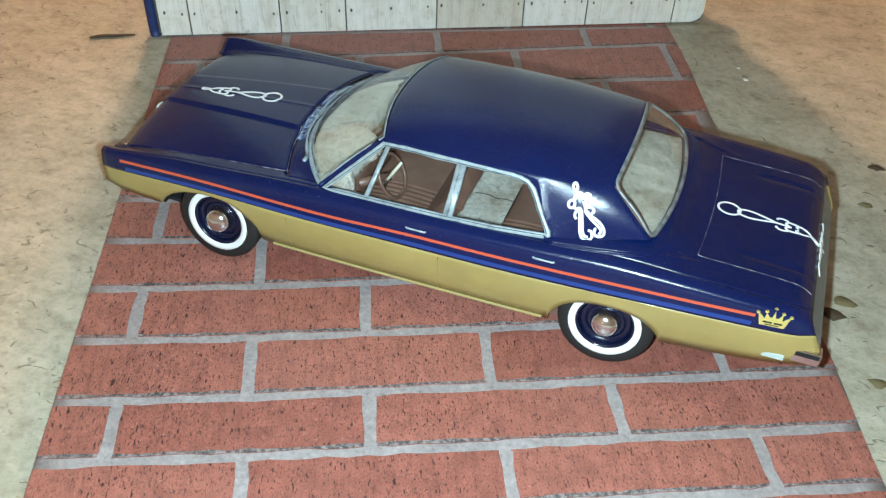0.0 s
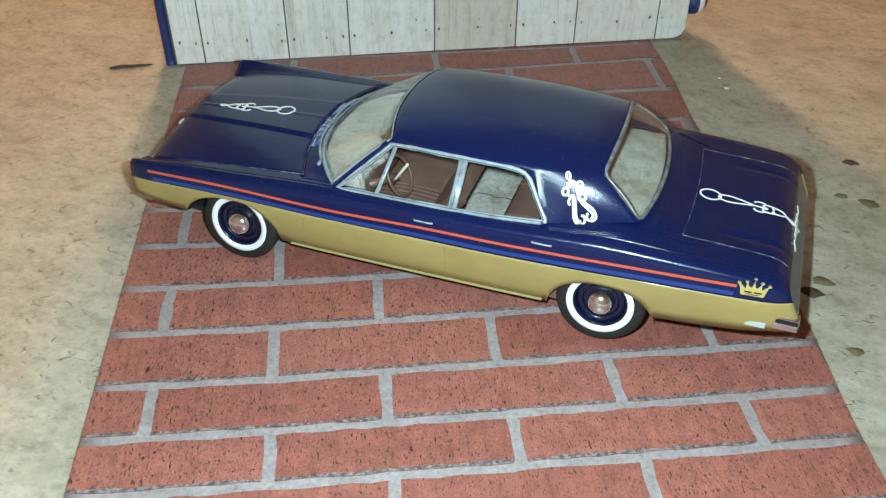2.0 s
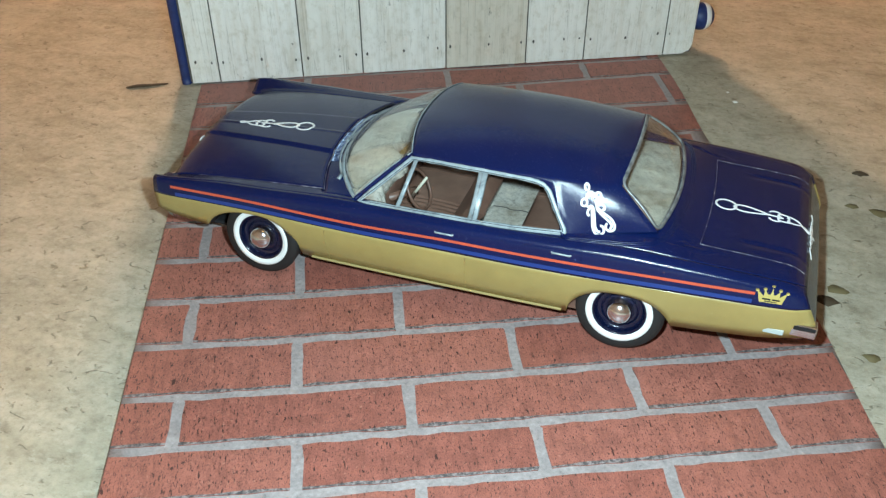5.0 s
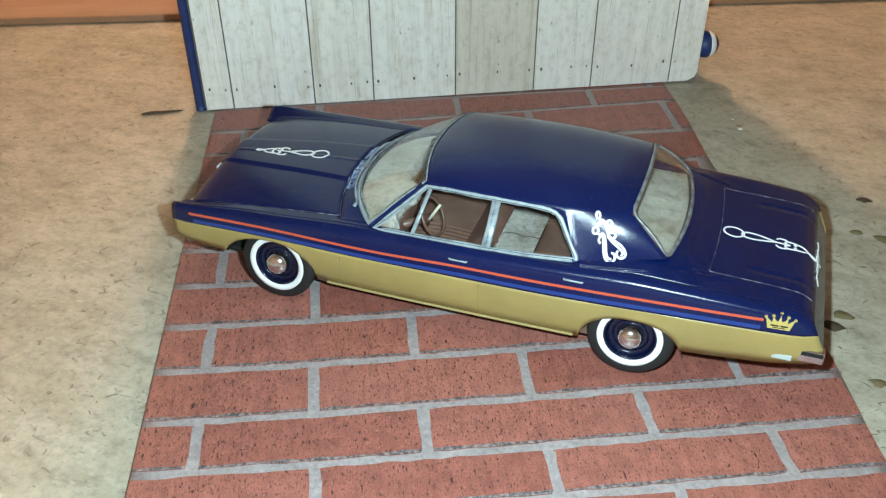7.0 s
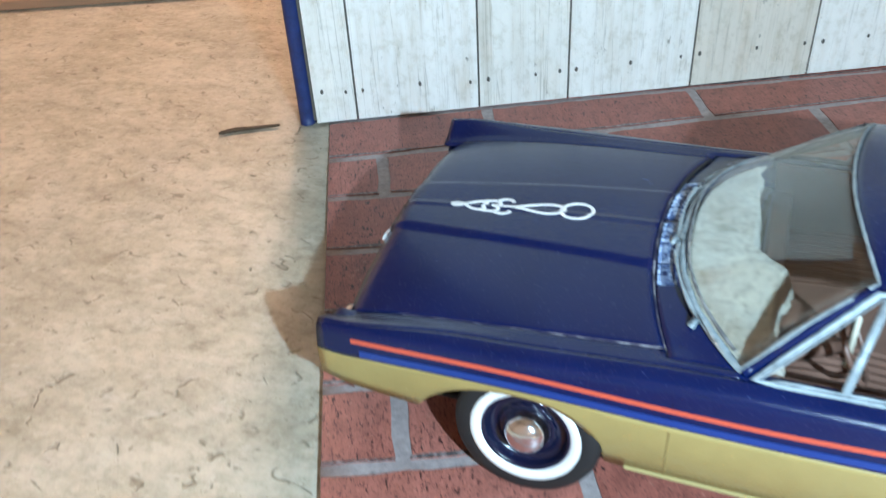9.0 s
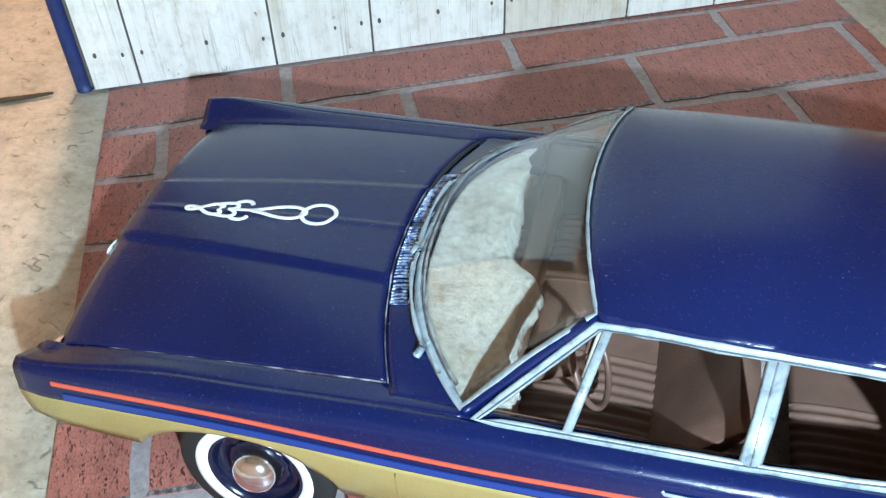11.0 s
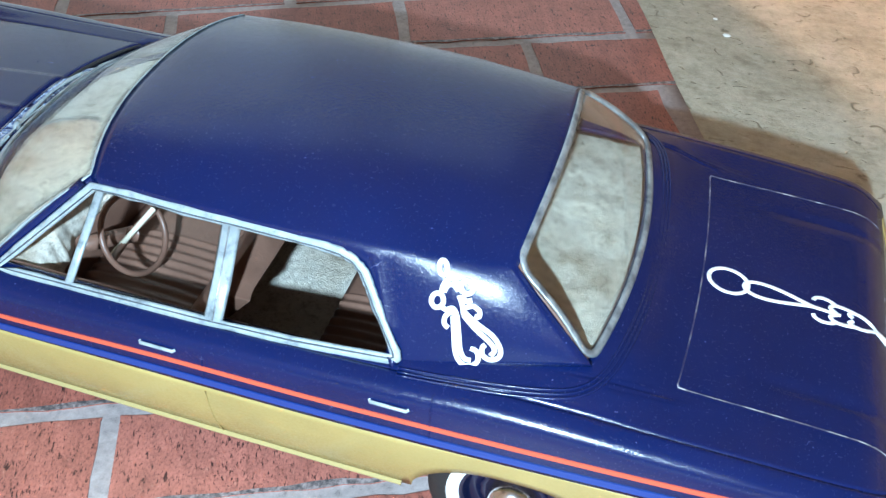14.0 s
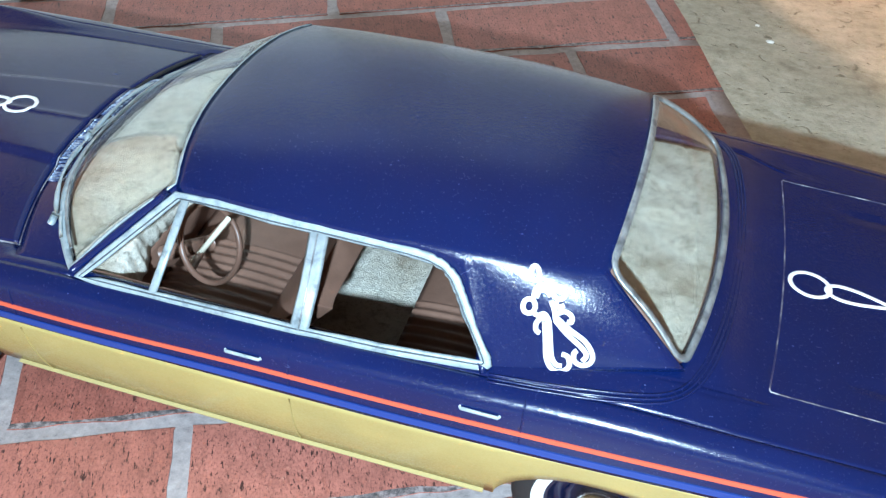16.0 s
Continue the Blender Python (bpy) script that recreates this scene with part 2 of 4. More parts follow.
p_blot = ramp(PLANK, noise_of(PLANK, 260, 6.0, 0.72, (1, 1, 0.7)), [(0.32, (0.78, 0.76, 0.7)), (0.5, (1, 1, 1)), (0.7, (1.05, 1.05, 1.05))])
p_body = mixed(PLANK, 0.8, p_body, p_blot, "MULTIPLY")
p_rust = ramp(PLANK, noise_of(PLANK, 42, 4.0, 0.6, (4.5, 4.5, 0.16)), [(0.0, (0.62, 0.62, 0.62)), (0.28, (0.6, 0.6, 0.6)), (0.4, (0, 0, 0))])
p_body = mixed(PLANK, p_rust, p_body, (0.42, 0.35, 0.235))
p_crack = ramp(PLANK, noise_of(PLANK, 70, 3.0, 0.5, (5.0, 5.0, 0.07)), [(0.468, (0, 0, 0)), (0.475, (0.5, 0.5, 0.5)), (0.482, (0, 0, 0))])
p_body = mixed(PLANK, p_crack, p_body, (0.24, 0.22, 0.16))
p_mark = ramp(PLANK, noise_of(PLANK, 170, 6.0, 0.7, (1.6, 1.6, 0.6)), [(0.0, (0.9, 0.9, 0.9)), (0.31, (0.9, 0.9, 0.9)), (0.37, (0, 0, 0))])
coloured(PLANK, mixed(PLANK, p_mark, p_body, (0.25, 0.23, 0.18)))
BINDING = material("blue_binding", (0.015, 0.03, 0.13), 0.5)
bumped(BINDING, noise_of(BINDING, 800, 3.0), 0.3, 0.0003)
coloured(BINDING, ramp(BINDING, noise_of(BINDING, 260, 4.0), [(0.3, (0.01, 0.022, 0.09)), (0.7, (0.02, 0.042, 0.17))]))
NAIL = material("printed_nail", (0.1, 0.09, 0.075), 0.6)
WOOD = material("stained_wood", (0.35, 0.17, 0.08), 0.45)
coloured(WOOD, ramp(WOOD, noise_of(WOOD, 26, 7.0, 0.6, (0.3, 3, 3)), [(0.3, (0.36, 0.2, 0.11)), (0.7, (0.5, 0.3, 0.18))]))
PLASTER = material("wall_paint", (0.3, 0.28, 0.25), 0.85)
coloured(PLASTER, ramp(PLASTER, noise_of(PLASTER, 5, 6.0), [(0.3, (0.8, 0.77, 0.72)), (0.7, (0.86, 0.83, 0.78))]))
DEBRIS = material("dark_litter", (0.06, 0.04, 0.02), 0.8)
TWIG = material("twig_bark", (0.07, 0.045, 0.022), 0.8)
OLIVE = material("olive_litter", (0.15, 0.115, 0.05), 0.8)
PALE = material("pale_crumb", (0.8, 0.78, 0.72), 0.7)
SHADE = material("lamp_shade", (0.8, 0.72, 0.58), 0.7)


# ---- building helpers ----
def mesh_part(name, verts, faces, mat, parent=None, label="", smooth=True, thick=0.0, bevel=0.0, weld=0.0, sharp=0.0):
    me = bpy.data.meshes.new(name)
    me.from_pydata([tuple(c * K for c in v) for v in verts], [], [tuple(f) for f in faces])
    me.validate()
    if weld:
        bm = bmesh.new()
        bm.from_mesh(me)
        bmesh.ops.remove_doubles(bm, verts=bm.verts, dist=weld * K)
        bm.to_mesh(me)
        bm.free()
    me.materials.append(mat)
    if smooth:
        me.polygons.foreach_set("use_smooth", [True] * len(me.polygons))
    if sharp:
        me.set_sharp_from_angle(angle=radians(sharp))
    me.update()
    ob = new(name, me)
    if parent:
        ob.parent = parent
    if label:
        ob["label"] = label
    if thick:
        s = ob.modifiers.new("thickness", "SOLIDIFY")
        s.thickness, s.offset = thick * K, -1
    if bevel:
        b = ob.modifiers.new("edges", "BEVEL")
        b.width, b.segments, b.limit_method = bevel * K, 2, "ANGLE"
    return ob


def empty(name, x=0, y=0, z=0, rz=0, parent=None):
    ob = new(name)
    ob.empty_display_size = 0.01
    ob.matrix_basis = pose(x * K, y * K, z * K, 0, 0, rz)
    if parent:
        ob.parent = parent
    return ob


def curve_of(points):
    """A smooth function through (x, value) pairs."""
    xs = np.array([p[0] for p in points], float)
    ys = np.array([p[1] for p in points], float)
    d = np.diff(ys) / np.diff(xs)
    m = np.r_[d[0], np.where(d[:-1] * d[1:] > 0, 2 * d[:-1] * d[1:] / (d[:-1] + d[1:] + 1e-12), 0), d[-1]]

    def value(x):
        x = min(max(x, xs[0]), xs[-1])
        i = min(int(np.searchsorted(xs, x, "right")) - 1, len(xs) - 2)
        h = xs[i + 1] - xs[i]
        t = (x - xs[i]) / h
        return ((1 + 2 * t) * (1 - t) ** 2 * ys[i] + t * (1 - t) ** 2 * h * m[i] + t * t * (3 - 2 * t) * ys[i + 1] + t * t * (t - 1) * h * m[i + 1])

    return value


def grid(f, us, vs):
    verts = [f(u, v) for u in us for v in vs]
    n = len(vs)
    faces = [(i * n + j, (i + 1) * n + j, (i + 1) * n + j + 1, i * n + j + 1) for i in range(len(us) - 1) for j in range(n - 1)]
    return verts, faces


def flip(vf):
    return vf[0], [tuple(reversed(f)) for f in vf[1]]


def join(*many):
    verts, faces = [], []
    for v, f in many:
        o = len(verts)
        verts += list(v)
        faces += [tuple(i + o for i in q) for q in f]
    return verts, faces


def mirrored(vf, lift=lambda x, y: 0.0):
    return [(x, -y, z + lift(x, -y)) for x, y, z in vf[0]], [tuple(reversed(f)) for f in vf[1]]


def steps(a, b, n):
    return [a + (b - a) * i / (n - 1) for i in range(n)]


def box(x0, x1, y0, y1, z0, z1):
    v = [(x, y, z) for x in (x0, x1) for y in (y0, y1) for z in (z0, z1)]
    return v, [(0, 1, 3, 2), (4, 6, 7, 5), (0, 4, 5, 1), (2, 3, 7, 6), (0, 2, 6, 4), (1, 5, 7, 3)]


def tube(path, r, flat=1.0, normal=None, closed=False, segs=8):
    """A rod along a path; flat squashes it along the given normal (one vector, or one a point)."""
    pts = [Vector(p) for p in path]
    n = len(pts)
    verts, faces = [], []
    for i, p in enumerate(pts):
        a = pts[(i - 1) % n] if closed or i else p
        b = pts[(i + 1) % n] if closed or i < n - 1 else p
        t = (b - a).normalized()
        up = Vector(normal[i] if isinstance(normal, list) else (normal or (0, 0, 1)))
        up = (up - t * up.dot(t))
        up = up.normalized() if up.length > 1e-6 else t.orthogonal().normalized()
        side = t.cross(up)
        rr = r[i] if isinstance(r, list) else r
        for k in range(segs):
            c, s = math.cos(2 * math.pi * k / segs), math.sin(2 * math.pi * k / segs)
            verts.append(tuple(p + side * (rr * c) + up * (rr * s * flat)))
    for i in range(n if closed else n - 1):
        j = (i + 1) % n
        for k in range(segs):
            l = (k + 1) % segs
            faces.append((i * segs + k, j * segs + k, j * segs + l, i * segs + l))
    if not closed:
        faces += [tuple(range(segs - 1, -1, -1)), tuple((n - 1) * segs + k for k in range(segs))]
    return verts, [tuple(reversed(f)) for f in faces]


def lathe(profile, segs=48):
    """Turns (radius, out) pairs about the y axis; out is towards -y."""
    verts, faces = [], []
    for r, o in profile:
        for k in range(segs):
            a = 2 * math.pi * k / segs
            verts.append((r * math.cos(a), -o, r * math.sin(a)))
    for i in range(len(profile) - 1):
        for k in range(segs):
            l = (k + 1) % segs
            faces.append((i * segs + k, i * segs + l, (i + 1) * segs + l, (i + 1) * segs + k))
    return verts, faces


def smoothed(path, n=6, closed=False):
    """Catmull-Rom through the points."""
    p = [Vector(q) for q in path]
    m = len(p)
    out = []
    for i in range(m if closed else m - 1):
        a, b, c, d = (p[(i + k) % m] if closed else p[min(max(i + k, 0), m - 1)] for k in (-1, 0, 1, 2))
        for s in range(n):
            t = s / n
            out.append(0.5 * (2 * b + (c - a) * t + (2 * a - 5 * b + 4 * c - d) * t * t + (3 * b - a - 3 * c + d) * t ** 3))
    if not closed:
        out.append(p[-1])
    return out


# ---- floor, ledge, room ----
def add_floor():
    vf = box(-45, 45, -28, 70, -2.0, -0.02)
    tagged(mesh_part("floor", *vf, FLOOR, smooth=False), "beige mottled linoleum floor with worn brown flecks", "floor", kind="structure")


def add_room():
    for name, b in (("wall_north", (-46, 46, 70, 71, -2, 60)), ("wall_south", (-46, 46, -29, -28, -2, 60)), ("wall_east", (45, 46, -28, 70, -2, 60)), ("wall_west", (-46, -45, -28, 70, -2, 60))):
        tagged(mesh_part(name, *box(*b), PLASTER, smooth=False), "plain off-white plastered room wall", "wall", kind="structure")
    tagged(mesh_part("ceiling", *box(-46, 46, -29, 71, 60, 61), PLASTER, smooth=False), "plain off-white room ceiling", "ceiling", kind="structure")


def add_ledge():
    ob = mesh_part("wooden_ledge", *box(-30, 30, 0, 5.0, -0.02, 0.08), WOOD, smooth=False, bevel=0.02)
    ob.matrix_basis = pose(-6.0 * K, 4.2 * K, 0, 0, 0, 23.5)
    tagged(ob, "long brown varnished wooden ledge lying along the floor", "wooden ledge", kind="structure")


def add_lamp():
    lamp = empty("pendant_lamp", -14.9, 25.5, 60)
    mesh_part("cord", *tube([(0, 0, 0), (0, 0, -28.5)], 0.12), BLACK, lamp)
    prof = [(0.6, -28.4), (1.2, -28.6), (4.6, -31.0), (4.75, -31.4)]
    v, f = lathe(prof)
    mesh_part("shade", [(x, z, -y) for x, y, z in v], f, SHADE, lamp, thick=0.08)
    tagged(lamp, "pale conical pendant lamp hanging from the ceiling", "pendant lamp")


# ---- printed brick sheet ----
SHEET_O, SHEET_U, SHEET_V = Vector((-3.826, 1.85)), Vector((0.9038, 0.4279)), Vector((0.4279, -0.9038))
right_edge = curve_of([(-0.4, 5.5), (0.5, 5.5), (1.6, 5.43), (4.7, 5.33), (5.9, 5.22), (7.0, 5.18)])


def sheet_point(u, v, z):
    lift = 0.03 * max(0.0, 1 - u / 1.3) ** 2 * min(1.0, max(0.0, v / 2.0))
    v += 0.05 * (1.6 - u) * max(0.0, 1 - abs(v - 0.45) / 0.7)
    p = SHEET_O + SHEET_U * u + SHEET_V * v
    return (p.x, p.y, z + lift)


def add_sheet():
    us, vs = steps(0, 1, 36), steps(-0.35, 6.95, 40)
    vf = grid(lambda s, v: sheet_point(s * right_edge(v), v, -0.008), us, vs)
    sheet = mesh_part("brick_print_sheet", *flip(vf), MORTAR, thick=0.008)
    tagged(sheet, "paper sheet printed with red bricks and grey mortar, lying flat", "paper sheet")
    lines = [-0.33, -0.1, 0.44, 1.03, 1.66, 2.27, 2.85, 3.38, 3.93, 4.46, 5.0, 5.48, 5.93, 6.42, 6.93]
    rnd = random.Random(4)
    for row in range(len(lines) - 1):
        v0, v1 = lines[row] + (0.036 if row else 0.0), lines[row + 1] - 0.036
        first = (0.39 if row % 2 == 0 else 1.23) + 0.02 * max(0.0, v0 - 4.2)
        cuts = [first + 1.64 * k for k in range(-1, 5)]
        for a, b in zip(cuts[:-1], cuts[1:]):
            lo, hi = max(a + 0.042, 0.004), min(b - 0.042, right_edge((v0 + v1) / 2) - 0.004)
            if hi - lo < 0.06:
                continue
            cols = max(3, int((hi - lo) / 0.11))
            top = []
            wob = lambda: rnd.uniform(-0.009, 0.009)
            for j, v in enumerate((v0, v0 + 0.014, v0 + (v1 - v0) * 0.33, v0 + (v1 - v0) * 0.66, v1 - 0.024, v1)):
                for i, u in enumerate(steps(lo, hi, cols)):
                    e = hi if (i == cols - 1 and hi < b - 0.05) else None
                    uu = (right_edge(v) - 0.004) if e else (u if (i == 0 and lo == 0.004) else u + wob())
                    if i == cols - 1 and uu > right_edge(v) - 0.004:
                        uu = right_edge(v) - 0.004
                    top.append(sheet_point(uu, v + (wob() if j in (0, 1, 4, 5) else 0), 0.0))
            n = cols
            faces = [(j * n + i, (j + 1) * n + i, (j + 1) * n + i + 1, j * n + i + 1) for j in range(5) for i in range(n - 1)]
            rim = [i for i in range(n)] + [j * n + n - 1 for j in range(1, 6)] + [5 * n + i for i in range(n - 2, -1, -1)] + [j * n for j in (4, 3, 2, 1)]
            base = len(top)
            top += [(x, y, z - 0.0075) for x, y, z in (top[i] for i in rim)]
            for k in range(len(rim)):
                l = (k + 1) % len(rim)
                faces.append((rim[k], rim[l], base + l, base + k))
            ob = mesh_part("brick", top, faces, BRICK, sheet, smooth=False)
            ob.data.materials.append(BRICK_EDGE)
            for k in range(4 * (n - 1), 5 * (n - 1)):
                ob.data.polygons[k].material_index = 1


# ---- plank-print box ----
def add_backdrop():
    case = empty("plank_print_box", -3.98, 1.84, -0.02, 27.0)
    W, H, D, top = 6.08, 7.0, 0.9, 6.97
    mesh_part("case_body", *box(0.02, W - 0.02, 0.03, D, 0.03, H), BINDING, case, "dark blue box body", smooth=False, bevel=0.02)
    mesh_part("cover_board", *box(0.03, W - 0.16, 0.012, 0.034, 0.05, top), NAIL, case, "dark gaps of the printed cover", smooth=False)
    prof = [(math.cos(a) * 0.058 - 0.02, -math.sin(a) * 0.055 + 0.045) for a in steps(math.pi * 0.02, math.pi * 1.0, 9)] + [(-0.078, D), (0.03, D)]
    n = len(prof)
    v = [(x, y, z) for z in (0.02, 0.1, H) for x, y in prof]
    f = [(k * n + i, k * n + (i + 1) % n, (k + 1) * n + (i + 1) % n, (k + 1) * n + i) for k in range(2) for i in range(n)] + [tuple(range(n)), tuple(range(3 * n - 1, 2 * n - 1, -1))]
    mesh_part("spine", v, [tuple(reversed(q)) for q in f], BINDING, case, "dark blue rounded binding strip")
    cuts = [0.045, 0.37, 1.325, 2.03, 3.02, 3.985, 4.70, 5.70, 6.07]
    for a, b in zip(cuts[:-1], cuts[1:]):
        last = b == cuts[-1]
        c = 0.12 if last else 0.0
        w = 0.008
        out = [(a + w, 0.03), (b - w - c, 0.03)] + ([(b - w - 0.03, 0.07), (b - w, 0.14)] if last else []) + [(b - w, top), (a + w, top)]
        m = len(out)
        v = [(x, 0.004, z) for x, z in out] + [(x, 0.035, z) for x, z in out]
        f = [tuple(range(m))] + [(i, m + i, m + (i + 1) % m, (i + 1) % m) for i in range(m)]
        mesh_part("plank", v, f, PLANK, case, smooth=False)
    rows = [(0.12, 0.29), (0.3, 0.27), (0.43, 0.27), (0.87, 0.28), (1.26, 0.25), (1.4, 0.26), (1.77, 0.26), (1.96, 0.27), (2.09, 0.27), (2.52, 0.28), (2.92, 0.29), (3.07, 0.3), (3.53, 0.3), (3.92, 0.3), (4.07, 0.3), (4.44, 0.31), (4.63, 0.31), (4.77, 0.29), (5.2, 0.28), (5.6, 0.31), (5.75, 0.3)]
    for x, z0 in rows:
        for z in (z0, top - z0):
            r = random.uniform(0.01, 0.017)
            ring = [(x + r * 0.8 * math.cos(q), 0.0, z + r * 1.3 * math.sin(q)) for q in steps(0, 2 * math.pi * 7 / 8, 8)]
            back = [(p[0], 0.006, p[2]) for p in ring]
            mesh_part("nail", ring + back, [tuple(range(8))] + [(i, 8 + i, 8 + (i + 1) % 8, (i + 1) % 8) for i in range(8)], NAIL, case, smooth=False)
    ball = [(0.001 + 0.165 * math.sin(q), 0.165 * math.cos(q)) for q in steps(0.02, math.pi - 0.02, 14)]
    v, f = lathe(ball, 24)
    at = lambda pts: [(W + 0.1 - y, x + 0.17, z + 0.43) for x, y, z in pts]
    knob = mesh_part("knob", at(v), [tuple(reversed(q)) for q in f], BINDING, case, "round blue and white knob")
    v, f = lathe([(0.168 * math.sin(q), 0.168 * math.cos(q)) for q in steps(1.0, 1.45, 6)], 24)
    mesh_part("band", at(v), [tuple(reversed(q)) for q in f], WHITE, knob, "white band", thick=0.01)
    tagged(case, "upright box with a printed cover of pale weathered planks", "storage box")


def add_litter():
    twig = mesh_part("twig", *tube(smoothed([(-4.62, 1.53, 0.0), (-4.52, 1.62, 0.0), (-4.4, 1.68, 0.0), (-4.22, 1.78, 0.0)], 4), [0.012, 0.018, 0.022, 0.024, 0.024, 0.022, 0.022, 0.02, 0.02, 0.02, 0.018, 0.015, 0.01], 0.7), TWIG)
    tagged(twig, "short dark brown twig lying on the linoleum", "twig")
    rnd = random.Random(9)
    for x, y, r, mat, name, text in ((2.05, 3.5, 0.035, PALE, "crumb", "small white crumb on the linoleum"), (1.95, 3.72, 0.02, PALE, "crumb", "small white crumb on the linoleum"),
                                     (3.34, 2.35, 0.075, DEBRIS, "flake", "small dark brown flake lying on the linoleum"),
                                     (3.5, 1.69, 0.1, OLIVE, "flake", "small olive brown flake lying on the linoleum"),
                                     (3.05, 0.21, 0.1, DEBRIS, "flake", "small dark brown flake lying on the linoleum"),
                                     (3.12, 0.38, 0.1, OLIVE, "flake", "small olive brown flake lying on the linoleum"),
                                     (3.39, -0.39, 0.075, OLIVE, "flake", "small olive brown flake lying on the linoleum"),
                                     (3.68, 0.59, 0.05, DEBRIS, "flake", "small dark brown flake lying on the linoleum"),
                                     (3.26, 1.72, 0.06, OLIVE, "flake", "small olive brown flake lying on the linoleum")):
        ring = [(x + r * rnd.uniform(0.6, 1.3) * math.cos(a), y + r * rnd.uniform(0.4, 0.8) * math.sin(a), -0.02) for a in steps(0, 2 * math.pi * 8 / 9, 9)]
        top = [(x + (p[0] - x) * 0.7, y + (p[1] - y) * 0.7, -0.02 + min(0.02, r * 0.4)) for p in ring]
        f = [tuple(9 + i for i in range(9))] + [(i, (i + 1) % 9, 9 + (i + 1) % 9, 9 + i) for i in range(9)]
        tagged(mesh_part(name, ring + top, f, mat), text, name, group="litter on the floor")


# ---- the model car: nose towards -x, near side at -y ----
def soft(a, b, x):
    t = min(1.0, max(0.0, (x - a) / (b - a)))
    return t * t * (3 - 2 * t)


def far_lift(x, y):
    """The nose sits a little higher on the far side."""
    return 0.046 * soft(-0.7, -1.8, x) * max(0.0, y / 0.8)


half_w = curve_of([(-2.44, 0.95), (-2.3, 0.966), (-1.5, 0.962), (-0.5, 0.966), (0.6, 0.962), (1.5, 0.95), (2.3, 0.925), (2.7, 0.895), (2.88, 0.85)])
split_z = curve_of([(-2.44, 0.58), (-1.5, 0.595), (-0.8, 0.59), (0.0, 0.6), (0.6, 0.606), (1.2, 0.622), (1.85, 0.648), (2.4, 0.664), (2.88, 0.672)])
shoulder_z = curve_of([(-2.44, 0.714), (-2.3, 0.728), (-1.5, 0.77), (-0.94, 0.815), (-0.6, 0.832), (0.3, 0.842), (1.05, 0.87), (1.5, 0.888), (2.0, 0.872), (2.5, 0.842), (2.75, 0.815), (2.88, 0.775)])
sill_z = curve_of([(-2.44, 0.42), (-2.2, 0.37), (-1.9, 0.325), (-1.85, 0.3), (-1.1, 0.205), (-1.0, 0.192), (1.1, 0.212), (1.2, 0.235), (1.88, 0.298), (2.09, 0.317), (2.38, 0.347), (2.55, 0.368), (2.7, 0.402), (2.88, 0.425)])
FRONT_X, REAR_X, TYRE_R = -1.46, 1.517, 0.338


ARCHES = ((-1.49, 0.562, 0.51, 0.37), (REAR_X, 0.53, 0.4, 0.39))  # centre, height, reach ahead and behind


def arch(x, centre, top, ahead, behind):
    d = abs(x - centre) / (ahead if x < centre else behind)
    return 0.2 + (top - 0.2) * (1 - d ** 2.4) ** 0.5 if d < 1 else 0.0


def bottom_z(x):
    return max(sill_z(x), *(arch(x, *a) for a in ARCHES))


def side_y(x, z):
    w, zd, zs = half_w(x), split_z(x), shoulder_z(x)
    if z < zd:
        return w - 0.1 * max(0.0, (zd - z) / (zd - 0.15)) ** 2.2
    return w - 0.02 * (z - zd) / (zs - zd) - (0.085 - 0.06 * soft(-1.7, -2.4, x)) * max(0.0, (z - zd) / (zs - zd)) ** 12


def nose_x(x, z):
    """Leans the tail panel: the top of the tail lies ahead of its foot."""
    if x > 2.6:
        return x - 0.15 * (x - 2.6) / 0.28 * max(0.0, z - 0.5) / 0.3
    return x


XS = sorted(set([round(v, 4) for v in steps(-2.44, 2.88, 110)] + [round(c + h * (1 - (1 - q) ** 2.2), 4) for c, top, ahead, behind in ARCHES for h in (-ahead, behind) for q in steps(0, 1, 14)] + [c + h for c, top, ahead, behind in ARCHES for h in (-ahead - 0.0005, behind + 0.0005)]))


def side_band(lo, hi, rows, out=0.0):
    return grid(lambda x, t: (lambda z: (nose_x(x, z), -side_y(x, z) - out, z))(lo(x) + (hi(x) - lo(x)) * t), XS, [q ** 0.6 for q in steps(0, 1, rows)])


def side_strip(x0, x1, z_of, height, out):
    """A thin raised strip on the near side, closed all round."""
    xs = steps(x0, x1, 90)
    ring = []
    for x in xs:
        z = z_of(x)
        a, b = z - height / 2, z + height / 2
        ring.append([(nose_x(x, q), -side_y(x, q) - o, q) for q, o in ((a, -0.004), (a, out), (b, out), (b, -0.004))])
    v = [p for r in ring for p in r]
    f = [(i * 4 + k, i * 4 + (k + 1) % 4, (i + 1) * 4 + (k + 1) % 4, (i + 1) * 4 + k) for i in range(len(xs) - 1) for k in range(4)]
    return v, f + [(3, 2, 1, 0), tuple(4 * (len(xs) - 1) + k for k in range(4))]


# top surfaces
hood_edge_z = curve_of([(-2.38, 0.652), (-2.2, 0.693), (-1.9, 0.732), (-1.66, 0.755), (-1.2, 0.798), (-0.93, 0.822)])
hood_mid_z = curve_of([(-2.38, 0.765), (-2.3, 0.785), (-2.1, 0.807), (-1.41, 0.868), (-1.05, 0.888), (-0.9, 0.89)])
base_x = lambda s: -0.965 + 0.325 * abs(s) ** 2.6
base_z = lambda s: 0.905 - 0.067 * abs(s) ** 3


